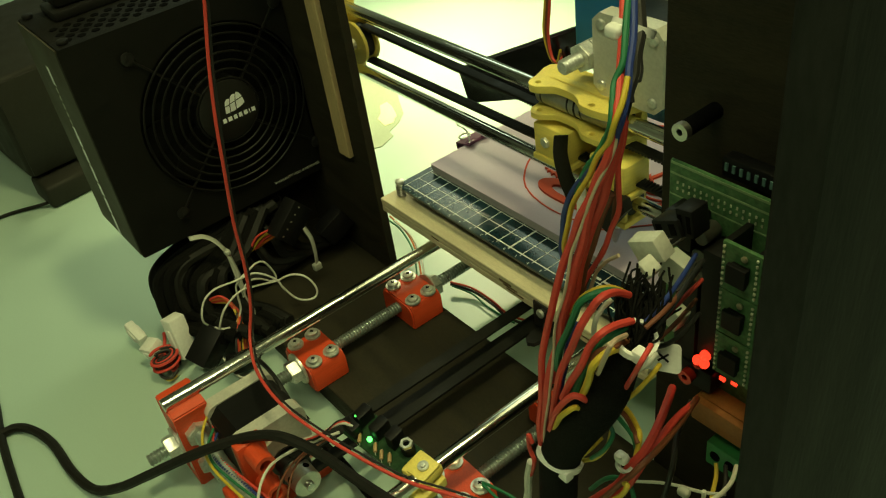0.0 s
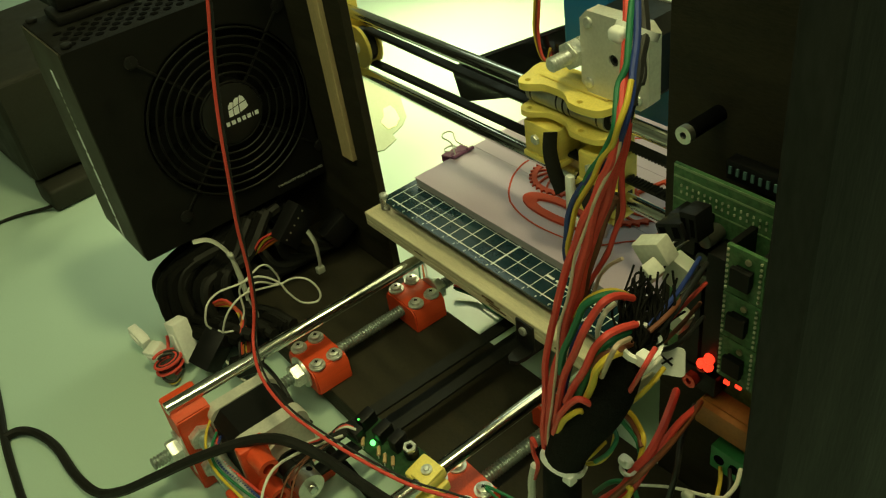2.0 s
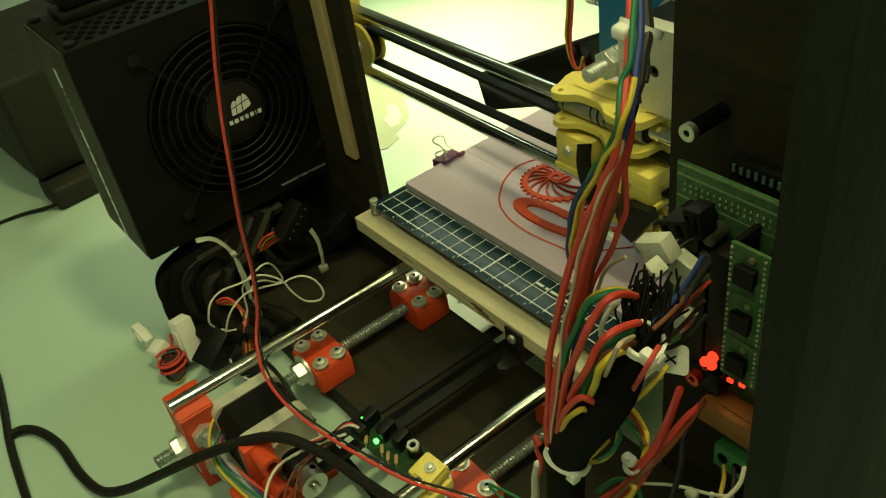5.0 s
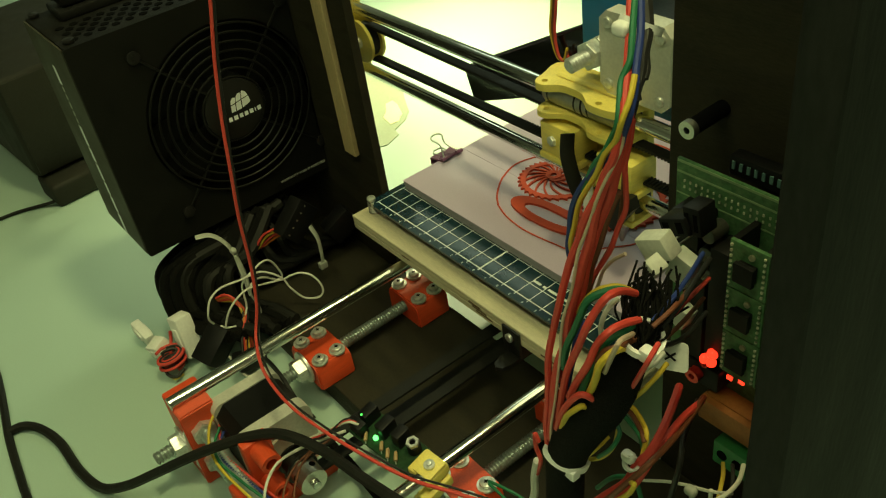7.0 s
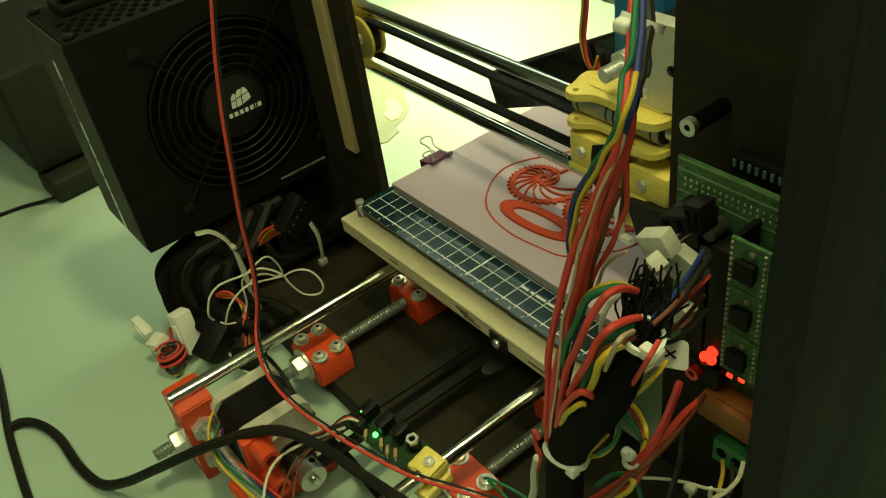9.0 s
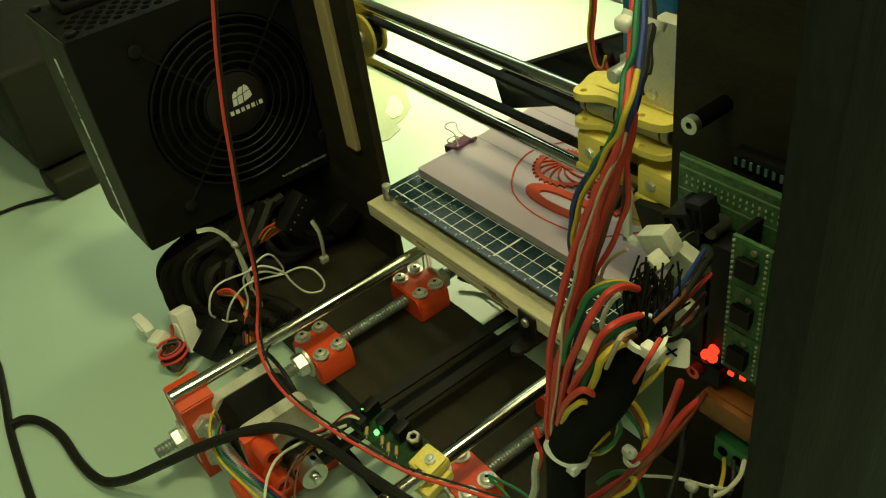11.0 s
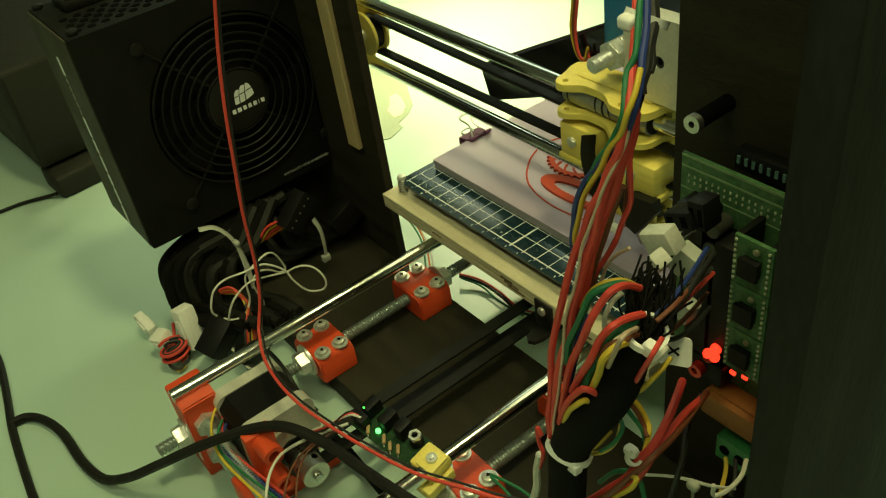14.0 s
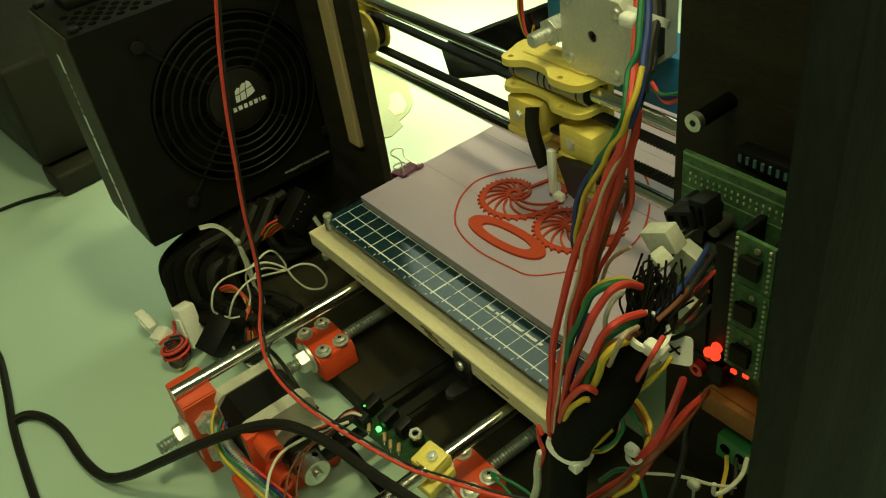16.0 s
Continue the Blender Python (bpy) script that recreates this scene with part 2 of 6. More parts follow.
# ---- the room and the bench ----
desk = tagged(mesh_object("desk_top", box(-1.6, 0.75, -0.55, 1.25, -0.03, 0.0, 0.003), M_DESK), "pale greenish-white glossy laminate workbench top", "workbench", kind="structure")
M_WALLS = mat("painted_wall", (0.70, 0.71, 0.64), 0.8, vary=0.05, scale=4)
M_FLOOR = mat("floor_vinyl", (0.22, 0.22, 0.19), 0.5, vary=0.1, scale=6)
tagged(mesh_object("floor", box(-3.6, 2.6, -2.6, 3.2, -0.8, -0.75), M_FLOOR), "grey vinyl floor", "floor", kind="structure")
tagged(mesh_object("ceiling", box(-3.6, 2.6, -2.6, 3.2, 1.95, 2.0), M_WALLS), "plain painted ceiling", "ceiling", kind="structure")
for nm, b in (("wall_north", (-3.6, 2.6, 3.2, 3.3)), ("wall_south", (-3.6, 2.6, -2.7, -2.6)), ("wall_east", (2.6, 2.7, -2.7, 3.3)), ("wall_west", (-3.7, -3.6, -2.7, 3.3))):
    tagged(mesh_object(nm, box(*b, -0.8, 2.0), M_WALLS), "plain painted wall", "wall", kind="structure")


# ---- the printer's frame ----
def printer_frame():
    t = thing("printer_frame", "black-painted plywood box frame of a desktop 3D printer", "printer frame")
    part("base_board", box(-0.215, 0.224, -0.1008, -0.0052, 0.0, 0.018, 0.0008), M_BOARD, t, smooth=False)
    part("upright", box(-0.235, -0.1185, -0.0045, 0.0015, 0.0, 0.37, 0.0005), M_BOARD, t, smooth=False)
    part("upright", box(0.1185, 0.235, -0.0045, 0.0015, 0.0, 0.37, 0.0005), M_BOARD, t, smooth=False)
    part("crossbeam", box(-0.235, 0.235, -0.0045, 0.0015, 0.3702, 0.45, 0.0005), M_BOARD, t, smooth=False)
    part("side_panel", box(0.2243, 0.2353, -0.1, -0.0048, 0.0, 0.40, 0.0012), M_PANEL, t, "greyish scuffed black side panel", smooth=False)
    part("side_panel", box(-0.235, -0.2155, -0.1008, -0.0053, 0.0, 0.073, 0.0008), M_BOARD, t, smooth=False)
    part("wooden_strip", box(-0.1494, -0.1365, -0.0085, -0.0047, 0.104, 0.30, 0.0006), M_RAWWOOD, t, "unpainted pale pine strip", smooth=False)
    return t


printer_frame()

# ---- the power supply ----
PX0, PX1, PY0, PY1, PZ0, PZ1 = -0.262, -0.187, -0.1455, -0.0052, 0.074, 0.2205


def text_mesh(body, size, m, material, parent, name, depth=0.0002, align="CENTER"):
    cu = bpy.data.curves.new(name, "FONT")
    cu.body, cu.size, cu.extrude, cu.align_x, cu.align_y, cu.resolution_u = body, size, depth, align, "CENTER", 3
    tmp = bpy.data.objects.new(name, cu)
    scene.collection.objects.link(tmp)
    me = bpy.data.meshes.new_from_object(tmp.evaluated_get(bpy.context.evaluated_depsgraph_get()))
    bpy.data.objects.remove(tmp)
    me.transform(m)
    me.materials.clear()
    me.materials.append(material)
    ob = new(name, me)
    ob.parent = parent
    return ob


def power_supply():
    t = thing("power_supply", "black computer power supply with round fan grille beside the upright", "power supply")
    cy, cz, face = -0.0605, 0.1470, PX1
    # case: shell with a round fan opening in the face
    bm = box(PX0, face - 0.016, PY0 + 0.0012, PY1, PZ0, PZ1, 0.0015)
    part("case", bm, M_PSU, t)
    for y0, y1, z0, z1 in ((PY0 + 0.0012, PY0 + 0.0024, PZ0, PZ1), (PY1 - 0.0012, PY1, PZ0, PZ1), (PY0 + 0.0025, PY1 - 0.0013, PZ0, PZ0 + 0.0012), (PY0 + 0.0025, PY1 - 0.0013, PZ1 - 0.0012, PZ1)):
        part("case_wall", box(face - 0.0158, face - 0.0012, y0, y1, z0, z1), M_PSU, t, smooth=False)
    plate_m = Matrix(((0, 0, 1, 0), (1, 0, 0, 0), (0, 1, 0, 0), (0, 0, 0, 1)))
    bm = prism(rounded(PY0, PY1, PZ0 + 0.0002, PZ1, 0.002, 3), face - 0.0011, face, holes=(circle(cy, cz, 0.0575, 48),), m=plate_m)
    part("fan_face", bm, M_PSU, t, "black face plate with a round opening", smooth=False)
    bm = box(PX0 + 0.002, face - 0.004, PY0, PY0 + 0.0011, PZ0 + 0.001, PZ1 - 0.001)
    part("side_label", bm, M_PSUSIDE, t, "satin dark side with pale lettering bars", smooth=False)
    # grille of rings and four arms
    for i in range(7):
        r = 0.0215 + i * 0.0057
        own = tube([(face + 0.0012, cy + r * math.cos(2 * math.pi * k / 24), cz + r * math.sin(2 * math.pi * k / 24)) for k in range(25)], 0.00075, 6, 3)
        part("grille_ring", own, M_GRILLE, t)
    for a in (132, 227, 48, 318):
        c, s = math.cos(radians(a)), math.sin(radians(a))
        part("grille_arm", tube([(face + 0.0004, cy + 0.02 * c, cz + 0.02 * s), (face + 0.0004, cy + 0.05 * c, cz + 0.05 * s), (face + 0.0006, cy + 0.0732 * c, cz + 0.0732 * s)], 0.0009, 6, 4), M_GRILLE, t)
        bm = cyl((face, cy + 0.0742 * c, cz + 0.0742 * s), (face + 0.002, cy + 0.0742 * c, cz + 0.0742 * s), 0.0042, 16, bevel=0.0008)
        box(face + 0.0018, face + 0.0022, cy + 0.0742 * c - 0.0004, cy + 0.0742 * c + 0.0004, cz + 0.0742 * s - 0.0025, cz + 0.0742 * s + 0.0025, bm=bm)
        part("screw", bm, M_BLACK, t)
    hub = cyl((face - 0.0155, cy, cz), (face + 0.0022, cy, cz), 0.0205, 40, bevel=0.0006)
    part("hub_badge", hub, M_BLACK, t, "black round hub badge with a white emblem")
    for k in range(9):
        a0 = 2 * math.pi * k / 9
        bl = prism([(0.019 * math.cos(a0), 0.019 * math.sin(a0)), (0.043 * math.cos(a0 + 0.22), 0.043 * math.sin(a0 + 0.22)), (0.056 * math.cos(a0 + 0.3), 0.056 * math.sin(a0 + 0.3)),
                    (0.056 * math.cos(a0 + 0.75), 0.056 * math.sin(a0 + 0.75)), (0.043 * math.cos(a0 + 0.62), 0.043 * math.sin(a0 + 0.62)), (0.019 * math.cos(a0 + 0.5), 0.019 * math.sin(a0 + 0.5))],
                   0, 0.0015, m=Matrix.Translation((face - 0.014, cy, cz)) @ plate_m @ pose(0, 0, 0.0003))
        part("fan_blade", bl, M_FANBLADE, t, smooth=False)
    # emblem: leaning sails, and a bar for the maker's name
    sails = (((-2.7, -1.5), (0.3, -1.5), (0.9, 3.2), (-2.2, 3.0)), ((-2.1, 3.7), (1.0, 3.9), (2.2, 7.4), (0.3, 8.0), (-1.5, 6.2)),
             ((1.0, -1.5), (4.6, -1.2), (5.2, 4.2), (1.6, 3.6)), ((1.7, 4.3), (5.3, 4.9), (6.6, 9.2), (4.6, 9.6), (2.9, 8.2)),
             ((5.4, -1.0), (9.5, 0.2), (11.6, 1.2), (11.0, 5.2), (6.0, 4.4)), ((6.1, 5.1), (10.8, 5.9), (9.6, 8.8), (7.7, 10.2), (7.2, 9.6)))
    for sail in sails:
        bm = prism([(cy + u / 1000, cz + w / 1000) for u, w in sail], face + 0.0023, face + 0.0025, m=plate_m)
        part("emblem_bar", bm, M_LOGO, t, smooth=False)
    x = cy - 0.0065
    for w in (0.0030, 0.0034, 0.0030, 0.0030, 0.0032, 0.0011, 0.0032):
        part("name_bar", box(face + 0.0023, face + 0.0025, x + 0.0004, x + w - 0.0002, cz - 0.0071, cz - 0.0042), M_LOGO, t, smooth=False)
        x += w + 0.0007
    m = Matrix.Translation((face + 0.0003, -0.0252, 0.0806)) @ plate_m
    text_mesh("WARRANTY VOID IF REMOVED", 0.00262, m, M_GREYTEXT, t, "warning_text")
    # lettering bars along the narrow side
    z = 0.2
    for w in (0.012, 0.003, 0.003, 0.004, 0.003, 0.003, 0.014, 0.010, 0.012, 0.009, 0.012, 0.016):
        wide = 0.0045 if w > 0.006 else 0.0024
        part("lettering_bar", box(-0.226 - wide / 2, -0.226 + wide / 2, PY0 - 0.0003, PY0 - 0.0001, z - w, z), M_LOGO if w > 0.006 else M_GREYTEXT, t, smooth=False)
        z -= w + 0.0022
    # top: vent grid, socket, switch, screws
    for i in range(12):
        for j in range(5):
            yy = -0.135 + i * 0.0085 + (j % 2) * 0.004
            part("vent_hole", cyl((-0.2215 + j * 0.0062, yy, PZ1), (-0.2215 + j * 0.0062, yy, PZ1 + 0.0004), 0.0027, 6), M_HOLE, t, smooth=False)
    bm = box(-0.257, -0.230, -0.13, -0.08, PZ1, PZ1 + 0.006, 0.0015)
    part("socket", bm, M_BLACK, t)
    bm = box(-0.254, -0.233, -0.127, -0.098, PZ1 + 0.006, PZ1 + 0.03, 0.004)
    tube([(-0.244, -0.112, PZ1 + 0.028), (-0.252, -0.118, PZ1 + 0.05), (-0.29, -0.14, PZ1 + 0.06), (-0.36, -0.12, PZ1 + 0.0), (-0.42, -0.02, 0.1)], 0.0036, 8, 6, bm)
    part("power_plug", bm, M_RUBBER, t)
    part("rocker_switch", box(-0.256, -0.238, -0.072, -0.056, PZ1, PZ1 + 0.004, 0.001), M_BLACK, t)
    for x, y in ((-0.1945, -0.1385), (-0.2565, -0.139), (-0.195, -0.02)):
        bm = cyl((x, y, PZ1), (x, y, PZ1 + 0.0026), 0.0034, 14, bevel=0.0007)
        part("case_screw", bm, M_BLACK, t)
    return t


M_FANBLADE = mat("matt_black_fan", (0.006, 0.006, 0.005), 0.7, vary=0.2, spec=0.15)
M_HOLE = mat("dark_hole", (0.003, 0.003, 0.003), 0.9, bump=0, spec=0.05)
M_GRILLE = mat("black_wire", (0.010, 0.010, 0.009), 0.45, 0.0, vary=0.1, spec=0.2)
power_supply()

# ---- y axis: rods, clamps, corners ----
XL, ZR, ZT = 0.0697, 0.0595, 0.0292


def smooth_rod(name, p0, p1):
    t = tagged(mesh_object(name, cyl(p0, p1, 0.004, 28, bevel=0.0005), M_STEEL, True), "polished steel guide rod with fine machining marks", "guide rod", "guide rods")
    return t


for s in (-1, 1):
    smooth_rod("guide_rod", (s * XL, -0.1905, ZR), (s * XL, 0.19, ZR))


def threaded_rod(p0, p1, nuts):
    t = thing("threaded_rod", "zinc-plated threaded steel rod with nuts and washers", "threaded rod", "threaded rods")
    d = (Vector(p1) - Vector(p0)).normalized()
    part("rod", thread(p0, p1, 0.004), M_THREAD, t, smooth=False)
    for c, washer_side in nuts:
        c = Vector(p0) + d * c
        part("nut", nut(c, d), M_ZINC, t)
        w = c + d * washer_side * 0.0039
        part("washer", ring(w - d * 0.0007, w + d * 0.0007, 0.0105, 0.0042), M_ZINC, t)
    return t


for s in (-1, 1):
    # nuts by the corner, and outside both clamps
    threaded_rod((s * XL, -0.2095, ZT), (s * XL, 0.19, ZT), ((0.0143, 1), (0.0960, 1), (0.2065, -1)))


def hex_bolt(parent, x, y, z):
    part("washer", ring((x, y, z), (x, y, z + 0.0011), 0.0051, 0.0017), M_ZINC, parent)
    bm = cyl((x, y, z + 0.0011), (x, y, z + 0.0036), 0.0037, 18, bevel=0.0012)
    part("screw_head", bm, M_ZINC, parent)
    bm = box(x - 0.0004, x + 0.0004, y - 0.0012, y + 0.0012, z + 0.0036, z + 0.0038)
    box(x - 0.0012, x + 0.0012, y - 0.0004, y + 0.0004, z + 0.0036, z + 0.00381, bm=bm)
    part("screw_slot", bm, M_HOLE, parent, smooth=False)


def clamp_block(x, y0, y1):
    t = thing("rod_clamp", "orange-red printed rod clamp with four screws, on the base board", "rod clamp", "rod clamps")
    w, z0, z1 = 0.0165, 0.018, 0.0362
    out = [(x - w, z0), (x + w, z0), (x + w, z1 - 0.004), (x + w - 0.003, z1), (x - w + 0.003, z1), (x - w, z1 - 0.004)]
    m = Matrix(((1, 0, 0, 0), (0, 0, 1, 0), (0, 1, 0, 0), (0, 0, 0, 1)))
    bm = prism(out, y0, y1, m=m)
    bmesh.ops.bevel(bm, geom=[e for e in bm.edges if e.calc_face_angle(0) > 0.3], offset=0.0009, segments=2, affect="EDGES")
    part("body", bm, M_RED, t)
    for dx in (-0.0107, 0.0107):
        for yy in (y0 + 0.006, y1 - 0.006):
            hex_bolt(t, x + dx, yy, z1)
    return t


for s in (-1, 1):
    clamp_block(s * XL - 0.001, -0.1085, -0.084)
    clamp_block(s * XL - 0.001, -0.0325, -0.008)


def corner_block(s):
    t = thing("rod_corner", "orange-red printed corner block holding a guide rod, on the bench", "rod corner", "rod corners")
    x, y0, y1 = s * XL, -0.1905, -0.170
    m = Matrix(((1, 0, 0, 0), (0, 0, 1, 0), (0, 1, 0, 0), (0, 0, 0, 1)))
    xo, xi = x - 0.0105, x + 0.0115
    out = [(xo, 0.0), (xi, 0.0), (xi, ZR - 0.003), (x + 0.0042, ZR - 0.001), (x + 0.004, ZR - 0.003), (x - 0.004, ZR - 0.003), (x - 0.0042, ZR + 0.001), (xo, ZR + 0.001)]
    bm = prism(out, y0, y1, m=m)
    bmesh.ops.bevel(bm, geom=[e for e in bm.edges if e.calc_face_angle(0) > 0.5], offset=0.0008, segments=2, affect="EDGES")
    part("body", bm, M_RED, t)
    return t


corner_block(-1), corner_block(1)

# ---- moving bed ----
BED = []


def bed_thing(name, label, category, group=""):
    t = thing(name, label, category, group)
    BED.append(t)
    return t


def heated_bed():
    t = bed_thing("heated_bed", "birch plywood bed plate with blue gridded heater board on springs", "printer bed")
    x0, x1, y0, y1 = -0.1135, 0.1135, -0.0115, 0.2135
    part("plywood_layer", box(x0, x1, y0, y1, 0.0781, 0.081, 0.0006), M_PLY, t, smooth=False)
    part("plywood_layer", box(x0 + 0.0002, x1 - 0.0002, y0 + 0.0002, y1, 0.0751, 0.0779, 0.0003), M_PLY, t, smooth=False)
    part("plywood_layer", box(x0 + 0.0001, x1, y0 + 0.0001, y1, 0.071, 0.0749, 0.0005), M_PLY, t, smooth=False)
    bm = box(x0 + 0.0006, x1 - 0.0006, y0 + 0.0006, y1 - 0.0006, 0.0777, 0.0783)
    box(x0 + 0.0006, x1 - 0.0006, y0 + 0.0006, y1 - 0.0006, 0.0747, 0.0753, bm=bm)
    part("glue_line", bm, M_PLYDARK, t, smooth=False)
    for xa, xb, za, zb in ((0.004, 0.014, 0.0768, 0.0778), (0.007, 0.019, 0.0752, 0.0761), (0.010, 0.024, 0.0735, 0.0744), (-0.06, -0.052, 0.0760, 0.0765), (0.062, 0.075, 0.0745, 0.0751)):
        part("ply_split", box(xa, xb, y0 - 0.0002, y0 + 0.0004, za, zb), M_PLYDARK, t, smooth=False)
    ya, yb, xe, cc = -0.0027, 0.2117, 0.1050, 0.0062
    part("heater_board", prism([(-xe + cc, ya), (xe - cc, ya), (xe, ya + cc), (xe, yb - cc), (xe - cc, yb), (-xe + cc, yb), (-xe, yb - cc), (-xe, ya + cc)], 0.0887, 0.0903), M_PCBBLUE, t, "dark blue circuit board with white grid", smooth=False)
    g0 = 0.0023
    for i in range(21):
        w = 0.00023 if i != 10 else 0.0006
        xx = -0.1 + i * 0.01
        part("grid_line", box(xx - w, xx + w, g0 - 0.0018, g0 + 0.2, 0.09032, 0.09042), M_SILK, t, smooth=False)
    for j in range(21):
        w = 0.0004 if j == 0 else 0.00023
        yy = g0 + j * 0.01
        part("grid_line", box(-0.1, 0.1, yy - w, yy + w, 0.09034, 0.09044), M_SILK, t, smooth=False)
    for i in range(21):
        k = abs(i - 10)
        m = Matrix.Translation((-0.1 + i * 0.01 - 0.0015, g0 - 0.0034, 0.0904)) @ pose(0, 0, 0, 0, 0, 180)
        text_mesh(str(k), 0.0024, m, M_SILK, t, "grid_number", 0.00005)
    # unreadable credit line as bars
    x = 0.030
    for w in (0.006, 0.0024, 0.0075, 0.0075, 0.0085, 0.0024):
        part("print_bar", box(x, x + w, g0 + 0.0120, g0 + 0.0136, 0.0905, 0.0906), M_SILK, t, smooth=False)
        x += w + 0.0016
    for sx in (-1, 1):
        for yy in (0.0, 0.209):
            xx = sx * 0.1045
            pts = [(xx + 0.0027 * math.cos(k * 0.785), yy + 0.0027 * math.sin(k * 0.785), 0.0813 + 0.0088 * k / 52) for k in range(53)]
            part("spring", tube(pts, 0.0005, 6, 2), M_BEARING, t)
            bm = cyl((xx, yy, 0.0732), (xx, yy, 0.0925), 0.0015, 12)
            cyl((xx, yy, 0.0904), (xx, yy, 0.0931), 0.0029, 16, bm, bevel=0.0008)
            part("levelling_screw", bm, M_ZINC, t)
    # belt bracket under the plate
    bm = box(0.0335, 0.047, y0 - 0.0016, y0 - 0.0001, 0.062, 0.0795, 0.0004)
    box(0.0335, 0.047, y0, y0 + 0.03, 0.0615, 0.0708, 0.0004, bm=bm)
    part("belt_bracket", bm, M_BLACK, t)
    part("belt_holder", box(-0.004, 0.034, y0 + 0.09, y0 + 0.11, 0.037, 0.0708, 0.0008), M_BLACK, t)
    part("bracket_bolt", cyl((0.0402, y0 - 0.0035, 0.0742), (0.0402, y0 - 0.0016, 0.0742), 0.0027, 14, bevel=0.0005), M_ZINC, t)
    for sx in (-1, 1):
        for yy in (0.035, 0.16):
            bm = ring((sx * XL, yy, ZR), (sx * XL, yy + 0.024, ZR), 0.0075, 0.0042)
            box(sx * XL - 0.009, sx * XL + 0.009, yy, yy + 0.024, ZR + 0.0074, 0.0709, 0.0004, bm=bm)
            part("linear_bearing", bm, M_ALU, t)
    return t


heated_bed()
GX0, GX1, GY0, GY1, GZ = -0.0985, 0.1015, 0.0225, 0.2225, 0.097


def glass_plate():
    t = bed_thing("glass_plate", "glass print plate covered with lilac tape, clipped on the bed", "glass plate")
    part("lower_pane", box(GX0 + 0.0004, GX1, GY0 + 0.0004, GY1, 0.0906, 0.0934, 0.0003), M_GLASSEDGE, t, smooth=False)
    part("upper_pane", box(GX0, GX1, GY0, GY1, 0.0936, 0.0966, 0.0003), M_GLASSEDGE, t, smooth=False)
    y = GY0
    for i, w in enumerate((0.05, 0.05, 0.05, 0.05)):
        part("tape_strip", box(GX0 - 0.0002, GX1 + 0.0002, y + (0.00015 if i else -0.0002), y + w, 0.0966, GZ - 0.00005 * (i % 2), 0.0001, 1), M_TAPE, t, smooth=False)
        y += w
    return t


glass_plate()

# ---- x axis ----
YX, ZU, ZD = 0.040, 0.1807, 0.1357
for z in (ZU, ZD):
    smooth_rod("guide_rod", (-0.21, YX, z), (0.205, YX, z))


def motions():
    bed_rows = [(0, 6.9), (0.5, 4.5), (1, -0.7), (1.5, -4.8), (2, -8.9), (2.5, -11.1), (3, -16), (3.5, -19.2), (4, -17.7), (4.2, -9.0),
                (5.2, -24), (6.3, -44), (6.5, -33), (6.7, -23.0), (7, -20.8), (7.2, -38.5), (7.5, -40), (8, -38.3), (8.5, -34.3), (9, -30), (9.2, -22), (10.2, -14), (11.3, -5), (11.5, -0.6), (12, 3.4),
                (12.5, 7.5), (13, 7.1), (13.5, 12.7), (13.8, 7.5), (14, 0.8), (14.1, -14), (14.2, -26), (14.3, -36), (14.5, -44.8), (15, -56.2), (15.5, -58.6), (16, -57.5)]
    rows = [(t, pose(0, y / 1000, 0)) for t, y in bed_rows]
    for ob in BED:
        walk(ob, rows)
    car_rows = [(0, 20.1), (0.5, 15.8), (1, 9.9), (1.5, 9.9), (2, 10.0), (2.5, 10.1), (3, 13.8), (3.5, 18.3), (4, 27.4), (5.2, 32), (6.3, 29.5), (6.5, 25.5), (7, 20.5), (7.5, 34.9), (8, 38.3),
                (8.5, 40.3), (9, 41.8), (10.2, 47), (11.3, 45), (11.5, 43.6), (12, 43.8), (12.5, 40.8), (13, 37), (13.5, 27), (14, 32.2), (14.5, 25.3), (15, 29.8), (15.5, 11.3), (16, -9.5)]
    rows = [(t, pose(x / 1000, 0, 0)) for t, x in car_rows]
    for ob in CARRIAGE:
        walk(ob, rows)


CARRIAGE = []


def car_thing(name, label, category):
    t = thing(name, label, category)
    CARRIAGE.append(t)
    return t


XZ = Matrix(((1, 0, 0, 0), (0, 0, 1, 0), (0, 1, 0, 0), (0, 0, 0, 1)))  # an outline in x, z drawn out along y


def x_belt():
    t = thing("x_belt", "black toothed timing belt of the horizontal axis", "timing belt", "timing belts")
    for za, zb in ((0.1722, 0.1672), (0.1478, 0.1497)):
        bm = prism([(-0.168, za - 0.0007), (0.2, zb - 0.0007), (0.2, zb + 0.0007), (-0.168, za + 0.0007)], 0.037, 0.043, m=XZ)
        part("belt_run", bm, M_RUBBER, t, smooth=False)
        s = -1 if za > 0.16 else 1
        bm = bmesh.new()
        for i in range(178):
            x = -0.166 + i * 0.002
            z = za + (zb - za) * (x + 0.168) / 0.368 + s * 0.0011
            box(x, x + 0.001, 0.0371, 0.0429, z - 0.0005, z + 0.0005, bm=bm)
        part("teeth", bm, M_RUBBER, t, smooth=False)
    return t


x_belt()


